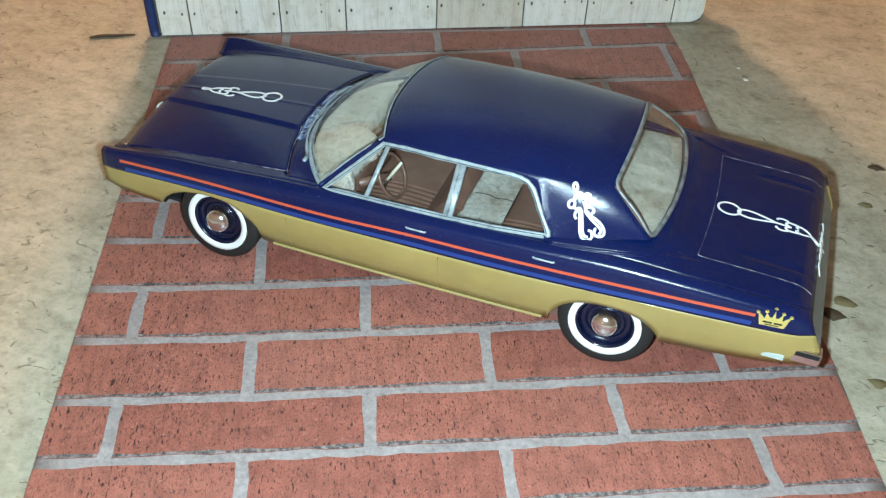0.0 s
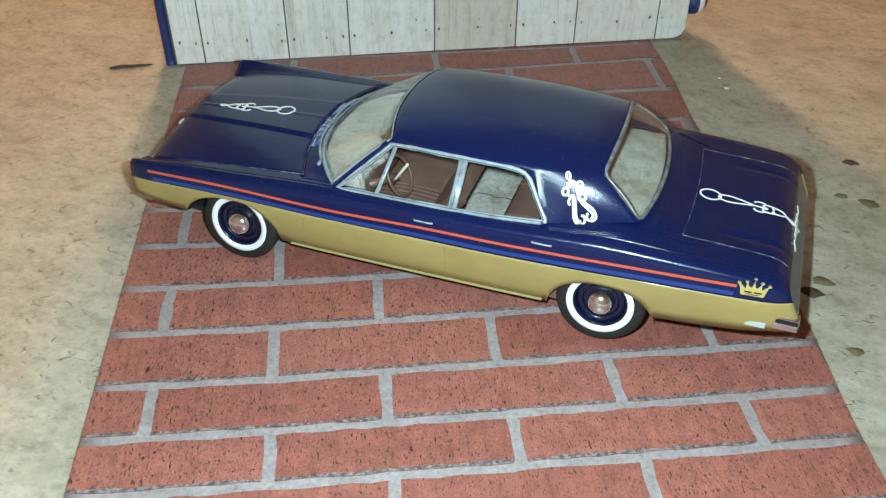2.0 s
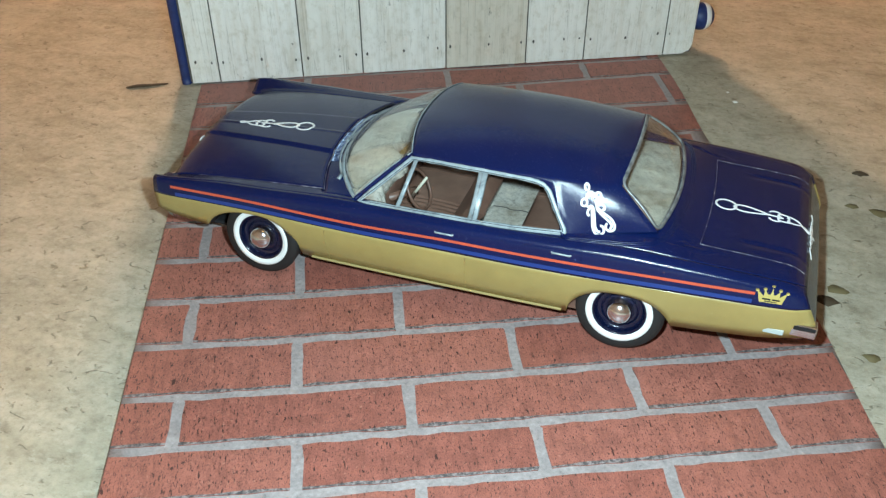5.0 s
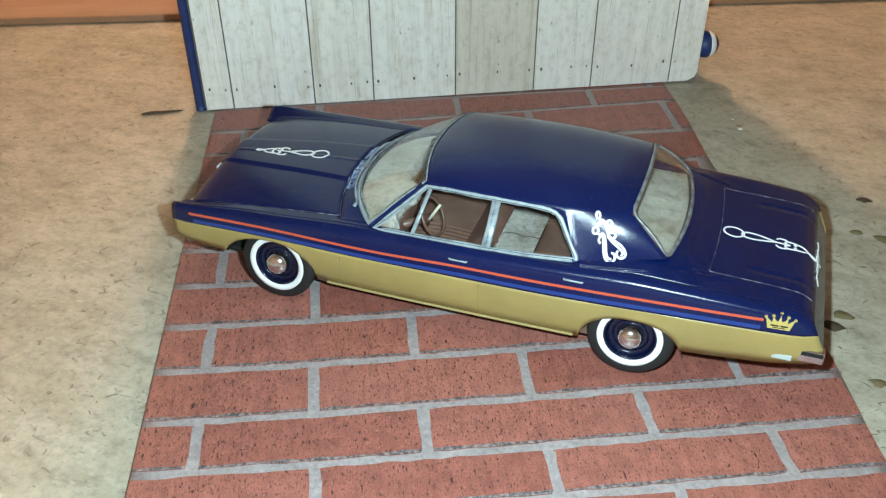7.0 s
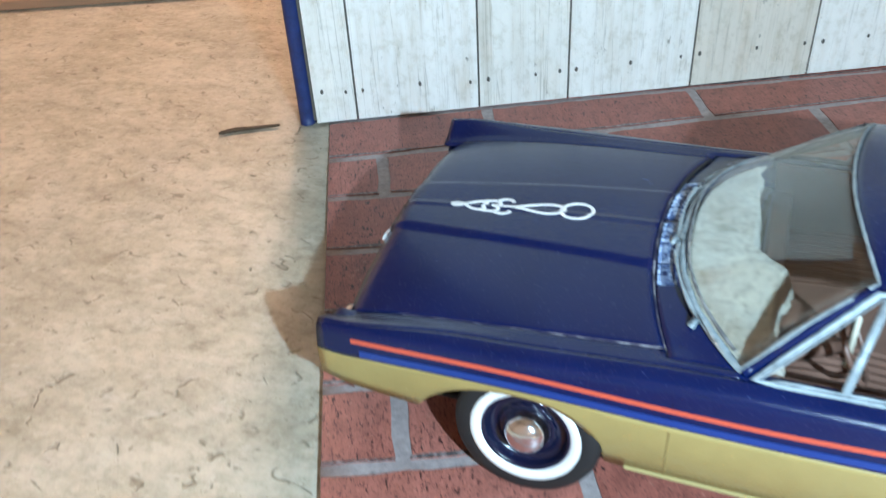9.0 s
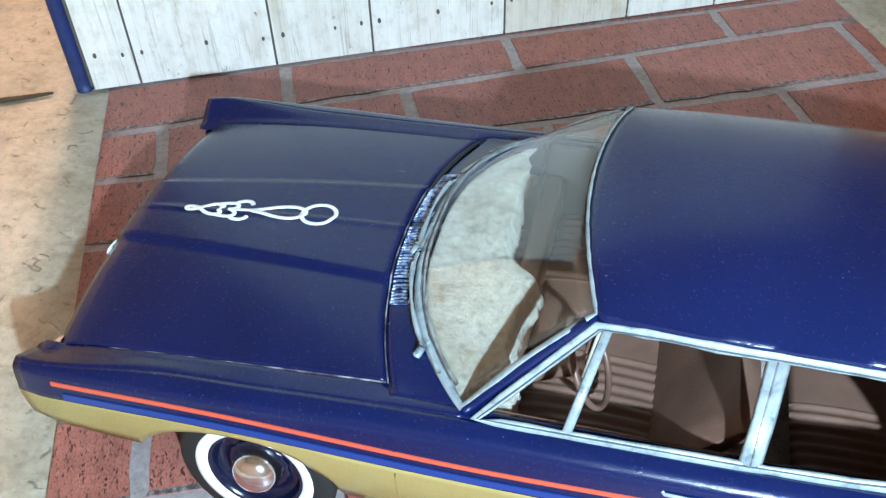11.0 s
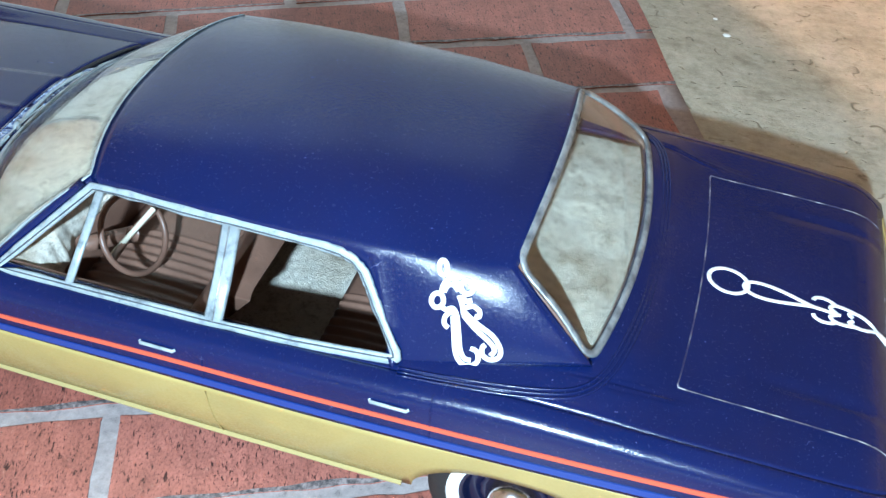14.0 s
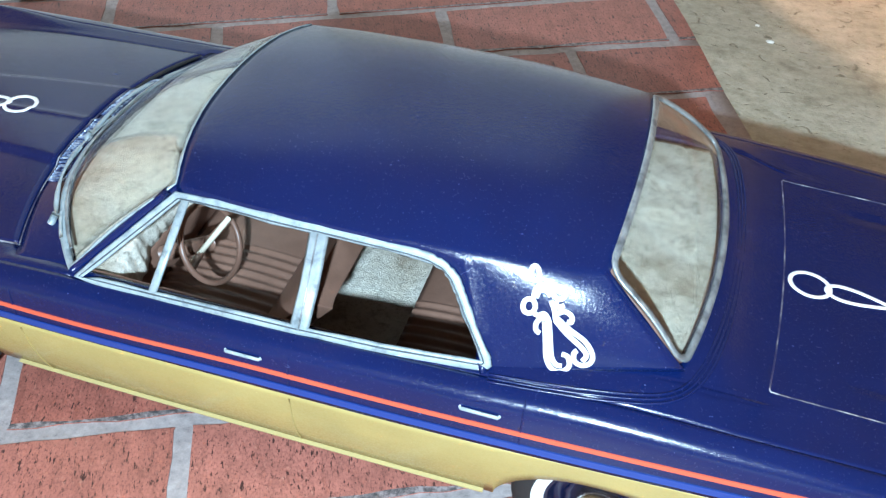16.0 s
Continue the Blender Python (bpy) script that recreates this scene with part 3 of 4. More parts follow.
def hood_z(x, y):
    e, c = hood_edge_z(x), hood_mid_z(x)
    q = abs(y)
    z = e + (c - 0.02 - e) * (1 - (min(q, 0.76) / 0.76) ** 2.4)
    crease = 0.175 + 0.1 * (x + 2.3) / 1.2
    return z + far_lift(x, y) + 0.02 * (1 - soft(crease, crease + 0.04, q)) + 0.006 * max(0.0, 1 - q / 0.02)


def hood_rear_x(y):
    return -1.085 + 0.145 * (abs(y) / 0.755) ** 2.2


def hood_front_x(y):
    return -2.385 + 0.02 * (abs(y) / 0.76) ** 2


deck_mid_z = curve_of([(1.0, 0.95), (1.6, 0.962), (1.78, 0.945), (1.9, 0.895), (2.02, 0.868), (2.4, 0.856), (2.72, 0.832), (2.8, 0.81), (2.88, 0.76)])


def deck_z(x, y):
    w = side_y(x, shoulder_z(x))
    q = min(1.0, abs(y) / w)
    z = shoulder_z(x) + (deck_mid_z(x) - shoulder_z(x)) * (1 - q ** 4)
    return z - 0.008 * soft(2.2, 2.35, x) * math.exp(-((abs(y) - 0.47) / 0.02) ** 2)


def deck_at(x, y):
    """The deck's height over a spot, with the lean of the tail."""
    a, b = x, 2.88
    for k in range(24):
        m = (a + b) / 2
        a, b = (m, b) if nose_x(m, deck_z(m, y)) < x else (a, m)
    return deck_z(a, y)


glass_base_x = lambda y: 1.765 - 0.085 * (abs(y) / 0.67) ** 2
roof_half = curve_of([(-0.4, 0.6), (-0.22, 0.617), (0.1, 0.642), (0.45, 0.652), (0.8, 0.643), (1.1, 0.61), (1.42, 0.555)])
roof_edge_z = curve_of([(-0.4, 1.196), (-0.2, 1.209), (0.35, 1.214), (0.9, 1.214), (1.2, 1.213), (1.42, 1.21)])
roof_crown = curve_of([(-0.4, 0.055), (-0.2, 0.09), (0.1, 0.12), (0.35, 0.134), (0.6, 0.138), (0.85, 0.13), (1.1, 0.112), (1.42, 0.072)])
roof_front = lambda s: -0.325 + 0.1 * s * s
roof_rear = lambda s: 1.405 - 0.03 * s * s


def roof_p(t, s):
    x = roof_front(s) + (roof_rear(s) - roof_front(s)) * t
    return (x, s * roof_half(x), roof_edge_z(x) + roof_crown(x) * (1 - abs(s) ** 2.8))


def wind_p(t, s):
    """The windscreen: t from its foot to its head."""
    a = Vector((base_x(s), 0.82 * s, base_z(s)))
    b = Vector(roof_p(0, s))
    p = a + (b - a) * t
    bow = 0.03 * math.sin(math.pi * t) * (1 - 0.5 * s * s)
    return (p.x - bow * 0.7, p.y, p.z + bow * 0.7)


def back_p(t, s):
    """The rear window: t from its head to its foot."""
    a = Vector(roof_p(1, s * 0.985))
    y = 0.67 * s
    b = Vector((glass_base_x(y), y, 0.958 + 0.008 * (1 - s * s)))
    p = a + (b - a) * t
    bow = 0.02 * math.sin(math.pi * t)
    return (p.x + bow * 0.7, p.y, p.z + bow * 0.7)


def pane_y(z, x=0.4):
    """The side windows lean inwards, more so towards the windscreen."""
    return 0.847 - (z - 0.85) * (0.58 + 0.09 * soft(0.3, -0.25, x))


ROOF_T = (0.905 + 0.325) / 1.73


def rail_faces(rail, s):
    """The strip between the roof's edge and the side windows."""
    v = []
    for a, b in rail:
        a, b = Vector(a), Vector((b[0], pane_y(b[1], b[0]) + 0.004, b[1]))
        v += [(p.x, p.y * s, p.z) for p in (a, a.lerp(b, 0.35) + Vector((0, 0.002, 0.0)), b)]
    f = [(i * 3 + k, i * 3 + k + 1, i * 3 + k + 4, i * 3 + k + 3) for i in range(len(rail) - 1) for k in (0, 1)]
    return v, f if s < 0 else [tuple(reversed(q)) for q in f]


def pillar_p(t, s, out=0.0):
    """The broad rear pillar: t from belt to roof, s from the side window to the rear window."""
    a = Vector((1.04, 0.828, 0.862)).lerp(Vector((1.69, 0.685, 0.952)), s)
    r = roof_p(ROOF_T + (1 - ROOF_T) * s, 1.0)
    b = Vector(r)
    p = a.lerp(b, t)
    n = Vector((0.18 * s, 0.85, 0.5)).normalized()
    return p + n * (0.03 * (1 - t ** 5) * (1 - (1 - t) ** 4) * math.sin(math.pi * min(1, s * 0.9 + 0.05) ** 1.5) ** 0.8 + out)


def drop(x0, x1, w, n=22):
    """A teardrop loop from its point at x0 to its round end at x1."""
    pts = []
    for a in steps(0, 2 * math.pi, n):
        u = (1 - math.cos(a)) / 2
        pts.append((x0 + (x1 - x0) * u, w * math.sin(a) * u ** 0.8))
    return pts


def scroll_lines():
    """The long scroll, from its tip at 0 to the round loop at 1."""
    lines = [drop(0.43, 0.805, 0.075), [(0.892 + 0.108 * math.cos(a), 0.085 * math.sin(a)) for a in steps(0, 2 * math.pi, 20)], drop(0.11, 0.0, 0.022, 12), [(0.29, 0.0), (0.38, 0.0), (0.46, 0.0)]]
    for s in (1, -1):
        lines.append([(x, y * s) for x, y in ([(0.09, 0.0), (0.15, 0.036), (0.21, 0.048), (0.245, 0.03), (0.225, 0.01)])])
        lines.append([(x, y * s) for x, y in ([(0.2, 0.045), (0.26, 0.058), (0.32, 0.058), (0.345, 0.03), (0.31, 0.004)])])
        lines.append([(x, y * s) for x, y in ([(0.31, 0.055), (0.345, 0.078), (0.39, 0.084), (0.425, 0.07), (0.435, 0.05)])])
    return lines


def add_wheel(car, x, y, side, lean):
    wheel = empty("wheel", x, y * side, TYRE_R, 0, car)
    if side > 0:
        wheel.matrix_basis = wheel.matrix_basis @ pose(0, 0, 0, 0, 0, 180)
    wheel.matrix_basis = wheel.matrix_basis @ pose(0, 0, 0, -lean, 0, 0)  # leans in at the top
    r = TYRE_R
    tread = lambda h: r + 0.115 * h
    tyre = [(0.2, -0.2), (0.26, -0.21), (tread(-0.2) - 0.02, -0.2), (tread(-0.165), -0.165), (tread(-0.1), -0.1), (tread(-0.09) - 0.006, -0.095), (tread(-0.09) - 0.006, -0.085), (tread(-0.08), -0.08), (tread(-0.03), -0.03), (r - 0.012, -0.01), (r - 0.034, 0.004), (0.27, 0.01), (0.251, 0.008), (0.205, -0.004), (0.195, -0.03), (0.2, -0.2)]
    mesh_part("tyre", *flip(lathe(tyre)), RUBBER, wheel, "black rubber tyre")
    mesh_part("whitewall", *flip(lathe([(0.252, 0.006), (0.25, 0.012), (0.231, 0.014), (0.211, 0.008), (0.203, 0.0)])), WALL_WHITE, wheel, "white sidewall ring")
    mesh_part("rim", *flip(lathe([(0.205, -0.002), (0.2, 0.004), (0.19, 0.0), (0.184, -0.025), (0.174, -0.052), (0.155, -0.06), (0.138, -0.054), (0.12, -0.045), (0.0, -0.045)])), RIM_PAINT, wheel, "navy painted steel rim")
    cap = mesh_part("hubcap", *flip(lathe([(0.106, -0.046), (0.106, -0.03), (0.102, -0.012), (0.094, 0.014), (0.08, 0.036), (0.058, 0.052), (0.03, 0.061), (0.001, 0.064)])), CHROME, wheel, "chrome domed hubcap")
    teeth = lathe([(0.103, -0.04), (0.122, -0.034), (0.128, -0.044)], 64)
    mesh_part("scalloped_ring", [(x * (1 + 0.05 * (k // 2 % 2)), y, z * (1 + 0.05 * (k // 2 % 2))) for k, (x, y, z) in enumerate(teeth[0])], flip(teeth)[1], RIM_PAINT, cap, "scalloped navy ring")


def worn(r, n, seed):
    """Radii of a hand-painted strip, uneven along its length."""
    rng = random.Random(seed)
    return [r * rng.uniform(0.8, 1.16) for i in range(n)]


def add_car():
    car = empty("model_car", 0, 0, 0)
    tagged(car, "navy and gold scale model sedan with whitewall tyres", "model car")

    # lower and upper flanks
    both = lambda vf: join(vf, mirrored(vf, far_lift))
    mesh_part("lower_body", *both(side_band(bottom_z, split_z, 9)), GOLD, car, "gold painted lower flanks", thick=0.03)
    mesh_part("upper_body", *both(side_band(split_z, shoulder_z, 32)), NAVY, car, "navy painted upper flanks", thick=0.03)

    # fender tops beside the hood
    xs = steps(-2.44, -0.62, 50)

    def fender(x, t):
        w = side_y(x, shoulder_z(x))
        zs = shoulder_z(x)
        ze = min(hood_edge_z(x), zs) - 0.012
        d, zi = max(0.0, zs - ze - 0.03), ze + 0.011
        pts = [(w, zs), (w - 0.012, zs + 0.1 * d), (w - 0.024, zs - 0.02 * d)] + [(w - 0.024 + (0.785 - w + 0.024) * q, zs + (zi - zs) * q) for q in (0.35, 0.7, 1.0)] + [(0.762, zi - 0.001), (0.745, ze - 0.002)]
        if x > -0.93:
            pts = [(w - (w - 0.77) * q, zs + 0.004 * math.sin(q * 3) - 0.035 * max(0.0, q - 0.35)) for q in steps(0, 1, 8)]
        y, z = pts[t]
        return (x, -y, z)

    top = grid(fender, xs, range(8))
    mesh_part("fender_top", *top, NAVY, car, thick=0.02)
    mesh_part("fender_top", *mirrored(top, far_lift), NAVY, car, thick=0.02)

    # hood
    ys = steps(-0.755, 0.755, 121)
    vf = grid(lambda t, y: (lambda x: (x, y, hood_z(x, y) - 0.02 * max(0, 1 - t * 30)))(hood_front_x(y) + (hood_rear_x(y) - hood_front_x(y)) * t), steps(0, 1, 48), ys)
    hood = mesh_part("hood", *vf, NAVY, car, thick=0.025)
    hood_path = [(hood_rear_x(y) + 0.008, y, hood_z(hood_rear_x(y), y) - 0.012) for y in ys]
    mesh_part("hood_seam", *tube(hood_path, 0.0045), SEAM, hood, "bare worn seam behind the hood")
    gap = [(hood_rear_x(y) + 0.012, y, hood_z(hood_rear_x(y), y) - 0.004) for y in steps(0.3, 0.75, 16)]
    mesh_part("hood_gap", *tube(gap, [0.004 + 0.009 * math.sin(math.pi * q) ** 0.5 for q in steps(0, 1, 16)], 0.6), BLACK, hood, "dark open gap behind the hood")
    edge = [(x, -0.759, hood_edge_z(x) - 0.006) for x in steps(-2.1, -0.94, 30)]
    mesh_part("hood_seam", *tube(edge, 0.004), SEAM, hood, "bare worn seam beside the hood")

    def cowl(t, y):
        s = y / 0.82
        x0 = hood_rear_x(min(abs(y), 0.755)) + 0.012 + 0.02 * max(0, abs(y) - 0.755) / 0.065
        x1 = base_x(s) + 0.02
        z0 = hood_z(hood_rear_x(min(abs(y), 0.755)), min(abs(y), 0.755)) - 0.012
        z1 = base_z(s) - 0.012
        return (x0 + (x1 - x0) * t, y, z0 + (z1 - z0) * t)

    mesh_part("cowl", *grid(cowl, steps(0, 1, 8), steps(-0.82, 0.82, 61)), NAVY, car, thick=0.02)
    for s in (-1, 1):
        corner = grid(lambda x, q: (x, s * q, 0.803 + 0.012 * (x + 1.0)), steps(-1.0, -0.6, 5), steps(0.6, 0.85, 5))
        mesh_part("cowl_corner", *(corner if s > 0 else flip(corner)), NAVY, car, thick=0.02)
    for y0, y1 in ((-0.41, 0.015), (0.06, 0.42)):
        lo, hi = Vector((0, 0, 0.0015)), Vector((0, 0, 0.006))
        rim = [(0.06, y0), (0.06, y1), (0.6, y1), (0.6, y0)]
        ring = [Vector(cowl(*rim[k])).lerp(Vector(cowl(*rim[(k + 1) % 4])), q) for k in range(4) for q in steps(0, 0.9, 6)]
        vent = mesh_part("cowl_vent", *tube([p + lo for p in ring], 0.005, 0.6, closed=True, segs=6), VENT, car, "rubbed silver cowl vent")
        count = int((y1 - y0) / 0.0165)
        for k in range(count):
            y = y0 + (y1 - y0) * (k + 0.5) / count
            a, b = Vector(cowl(0.09, y)), Vector(cowl(0.57, y))
            mesh_part("vent_slat", *tube([a + lo, a.lerp(b, 0.3) + hi, a.lerp(b, 0.7) + hi, b + lo], 0.0062, segs=5), VENT, vent)

    # deck and boot lid
    def deck(t, s):
        q = abs(s)
        w = lambda x: side_y(x, shoulder_z(x)) + 0.001
        start = glass_base_x(min(q, 0.8) * 0.84) - 0.02 if q < 0.8 else (1.68 - (q - 0.8) / 0.06 * 0.66 if q < 0.86 else 1.02)
        x = start + (2.88 - start) * t
        y = s * w(x)
        z = deck_z(x, y)
        return (nose_x(x, z), y, z)

    mesh_part("rear_deck", *grid(deck, steps(0, 1, 44), [math.copysign(abs(q) ** 0.8, q) for q in steps(-1, 1, 71)]), NAVY, car, thick=0.02)
    lid_line = [(x, -0.61, deck_at(x, -0.61) + 0.001) for x in steps(2.72, 1.99, 24)] + [(1.985 + 0.03 * (1 - (y / 0.61) ** 2), y, deck_z(1.99, y) + 0.001) for y in steps(-0.6, 0.6, 30)] + [(x, 0.61, deck_at(x, 0.61) + 0.001) for x in steps(1.99, 2.72, 24)]
    mesh_part("boot_seam", *tube([(x, y, z - 0.0005) for x, y, z in lid_line], 0.0028, segs=6), SEAM, car, "thin rubbed seam round the boot lid")

    # nose: grille, lamps, bumper
    mesh_part("grille", *box(-2.36, -2.3, -0.78, 0.78, 0.4, 0.65), BLACK, car, "dark recessed grille")
    for k in range(5):
        z = 0.44 + 0.042 * k
        mesh_part("grille_bar", *box(-2.372, -2.355, -0.6, 0.6, z, z + 0.012), CHROME, car)
    for s in (-1, 1):
        for z in (0.47, 0.6):
            v, f = lathe([(0.0, 0.012), (0.04, 0.01), (0.055, 0.0), (0.06, -0.03)], 24)
            mesh_part("headlamp", [(-2.385 + y, x + s * 0.73, zz + z) for x, y, zz in v], f, CHROME, car, "round headlamp")

    def bumper(x0, bulge, z0, z1, sign, wide):
        ys2 = steps(-wide, wide, 41)
        ring = []
        for y in ys2:
            x = x0 + sign * bulge * (1 - (abs(y) / wide) ** 4)
            ring.append([(x - sign * 0.06, y, z0), (x, y, z0 + 0.02), (x + sign * 0.015, y, (z0 + z1) / 2), (x, y, z1 - 0.02), (x - sign * 0.06, y, z1)])
        v = [p for r in ring for p in r]
        f = [(i * 5 + k, (i + 1) * 5 + k, (i + 1) * 5 + (k + 1) % 5, i * 5 + (k + 1) % 5) for i in range(40) for k in range(5)]
        f += [tuple(range(5)), tuple(200 + k for k in range(4, -1, -1))]
        return v, f

    mesh_part("front_bumper", *bumper(-2.37, 0.06, 0.31, 0.41, -1, 0.9), CHROME, car, "chrome front bumper")
    mesh_part("rear_bumper", *bumper(2.8, 0.06, 0.37, 0.44, 1, 0.83), CHROME, car, "chrome rear bumper")
    tail = grid(lambda y, z: (nose_x(2.88, z) - 0.012 + 0.006 * (1 - (y / 0.84) ** 2), y, z), steps(-0.84, 0.84, 40), steps(0.4, 0.765, 10))
    mesh_part("tail_panel", *tail, NAVY, car, "navy tail panel", thick=0.03)
    for s in (-1, 1):
        for x, z, name, mat in ((2.592, 0.452, "side_marker", LENS),):
            v, f = box(x - 0.07, x + 0.07, -0.006, 0.02, z - 0.023, z + 0.023)
            yy = side_y(x, z)
            mesh_part(name, [(a, (b - yy) * -s if s > 0 else b - yy, c) for a, b, c in v], f if s < 0 else [tuple(reversed(q)) for q in f], mat, car, "pale rectangular side marker", smooth=False, bevel=0.006)
    v, f = box(2.7, 2.872, -0.884, -0.8, 0.44, 0.545)
    mesh_part("bumper_end", v, f, CHROME, car, "chrome bumper end", smooth=False, bevel=0.008)
    mesh_part("bumper_slot", *box(2.715, 2.862, -0.888, -0.86, 0.503, 0.535), BLACK, car, smooth=False)

    for s in (-1, 1):
        mesh_part("nose_cap", *box(-2.42, -2.3, min(s * 0.745, s * 0.885), max(s * 0.745, s * 0.885), 0.5, 0.664), NAVY, car, bevel=0.012)

    # underside
    mesh_part("chassis", *box(-2.1, 2.2, -0.74, 0.74, 0.2, 0.235), BLACK, car, "black chassis plate", smooth=False, bevel=0.02)
    for x in (FRONT_X, REAR_X):
        mesh_part("axle", *tube([(x, -0.8, TYRE_R), (x, 0.8, TYRE_R)], 0.035), BLACK, car)
        for s in (-1, 1):
            vf = grid(lambda a, y: (x - (0.07 if x < 0 else 0.0) + (0.49 if x < 0 else 0.42) * math.cos(a), y, 0.2 + 0.48 * math.sin(a)), steps(0.2, math.pi - 0.2, 20), [s * 0.6, s * 0.87])
            mesh_part("wheel_arch_liner", *vf, BLACK, car, thick=0.02)
    for s in (-1, 1):
        add_wheel(car, FRONT_X, 0.955, s, 7.0)
        add_wheel(car, REAR_X, 0.912, s, 6.5)

    # stripes and mouldings
    rise = lambda x: 0.017 * soft(-0.6, 0.3, x) * soft(2.3, 1.2, x)
    orange_z = lambda x: split_z(x) + 0.087 + 0.012 * soft(1.2, 2.4, x) + rise(x)
    blue_z = lambda x: split_z(x) + 0.026 + 0.008 * soft(1.2, 2.4, x) + 0.5 * rise(x)
    for name, x0, x1, zf, h, mat, text in (("orange_stripe", -2.26, 2.41, orange_z, 0.02, ORANGE, "orange coachline"), ("blue_stripe", -2.22, 2.4, blue_z, 0.03, BLUE, "bright blue coachline"), ("rocker_moulding", -1.03, 1.08, lambda x: bottom_z(x) + 0.018, 0.014, SILL, "gold sill moulding")):
        vf = side_strip(x0, x1, zf, h, 0.005 if name[0] != "r" else 0.016)
        mesh_part(name, *flip(vf), mat, car, text, smooth=False)
        mesh_part(name, *mirrored(flip(vf)), mat, car, text, smooth=False)
    for s in (-1, 1):
        for x, z in ((0.15, 0.762), (1.05, 0.788)):
            path = [(x + d, s * (side_y(x, z) + o), z + 0.004 * d) for d, o in ((-0.072, 0.0), (-0.067, 0.009), (0.067, 0.009), (0.072, 0.0))]
            mesh_part("door_handle", *tube(path, 0.0075, 0.7, (0, s, 0.3)), SILVER, car, "silver door handle")
        for x0, x1, z0, z1 in ((0.33, 0.31, 0.835, 0.2), (-0.86, -0.86, 0.8, 0.2), (1.2, 1.2, 0.86, 0.62)):
            path = [(x0 + (x1 - x0) * t, s * (side_y(x0, z0 + (z1 - z0) * t) + 0.0005), z0 + (z1 - z0) * t) for t in steps(0, 1, 16)]
            cut = [q for q in path if q[2] > split_z(q[0])]
            mesh_part("door_seam", *tube(cut, 0.0035, segs=5), NAVY, car)
            if len(cut) < len(path) - 2:
                mesh_part("door_seam", *tube(path[len(cut):], 0.0035, segs=5), GOLD, car)

    # roof, pillars, glass
    ts = steps(0, ROOF_T, 30)[:-1] + steps(ROOF_T, 1, 16)
    shell = grid(roof_p, ts, [math.copysign(abs(q) ** 0.75, q) for q in steps(-1, 1, 51)])
    leg = grid(lambda t, q: tuple(pillar_p(t, q)), steps(0, 1, 20), steps(0, 1, 16))
    rim_x = curve_of([(0.0, -0.208), (0.16, 0.0), (0.55, 0.66), (0.63, 0.8), (0.69, 0.866), (0.73, 0.9), (0.8, 0.945), (1.0, 1.048)])
    rim_z = curve_of([(0.0, 1.17), (0.1, 1.18), (0.3, 1.188), (0.52, 1.188), (0.6, 1.182), (0.65, 1.168), (0.69, 1.142), (0.74, 1.092), (0.8, 1.022), (1.0, 0.882)])
    rail = [(roof_p(t, 1.0), 0.68 * t / ROOF_T) for t in ts if t <= ROOF_T + 1e-6] + [(tuple(pillar_p(t, 0.0)), 1 - 0.32 * t) for t in steps(1, 0, 20)[1:]]
    rail = [(a, (rim_x(u), rim_z(u))) for a, u in rail]
    mesh_part("roof", *join(shell, leg, mirrored(leg), rail_faces(rail, -1), rail_faces(rail, 1)), NAVY, car, "navy roof with broad rear pillars", thick=0.03, weld=0.002, sharp=38)
    for s in (-1, 1):
        a, b = Vector((-0.625, 0.832, 0.84)), Vector((-0.225, 0.62, 1.21))
        path = [a.lerp(b, t) for t in steps(0, 0.94, 12)]
        path = [(p.x, p.y * s, p.z - 0.006) for p in path]
        mesh_part("windscreen_pillar", *tube(path, 0.018, 1.0), NAVY, car)
        # three fine ridges along the pillar's foot and round the rear window
        foot = smoothed([(1.05, 0.845, 0), (1.35, 0.825, 0), (1.57, 0.79, 0), (1.675, 0.745, 0), (1.735, 0.66, 0), (1.775, 0.52, 0), (1.808, 0.3, 0), (1.822, 0.03, 0)], 5)
        for k in range(3):
            path = []
            for i, p in enumerate(foot):
                d = (foot[min(i + 1, len(foot) - 1)] - foot[max(i - 1, 0)]).normalized()
                x, y = p.x + d.y * -0.015 * k, p.y + d.x * 0.015 * k
                path.append((x, s * y, deck_z(x, y) + 0.001))
            mesh_part("pillar_moulding", *tube(path, [0.0055 - 0.0045 * soft(0.7, 1.0, i / len(path)) for i in range(len(path))], segs=6), NAVY, car)
        # sill ledge under the side windows
        ledge = grid(lambda x, t: (x, s * (side_y(x, shoulder_z(x)) - 0.05 * t), shoulder_z(x) + 0.004 * t - 0.03 * max(0, t - 0.8)), steps(-0.66, 1.1, 40), steps(0, 1, 5))
        mesh_part("belt_ledge", *(ledge if s < 0 else flip(ledge)), NAVY, car, thick=0.015)

        # window surround
        def on(x, z):
            return (x, s * (pane_y(z, x) + 0.006), z)

        n = (0, s * 0.9, 0.44)
        rail = [((-0.635, 0.826, 0.84), (-0.59, 0.842)), ((-0.43, 0.728, 1.02), (-0.40, 1.0)), (roof_p(0, 1.0), (-0.212, 1.17))]
        mesh_part("roof_rail", *rail_faces(rail, s), NAVY, car, thick=0.02)
        outer = [(-0.585, 0.838), (-0.212, 1.17), (0.0, 1.18), (0.35, 1.187), (0.7, 1.184), (0.78, 1.178), (0.83, 1.164), (0.868, 1.136), (0.898, 1.096), (0.938, 1.035), (1.028, 0.914), (1.036, 0.898), (1.024, 0.89), (0.66, 0.862), (0.31, 0.85), (-0.2, 0.842)]
        ring = []
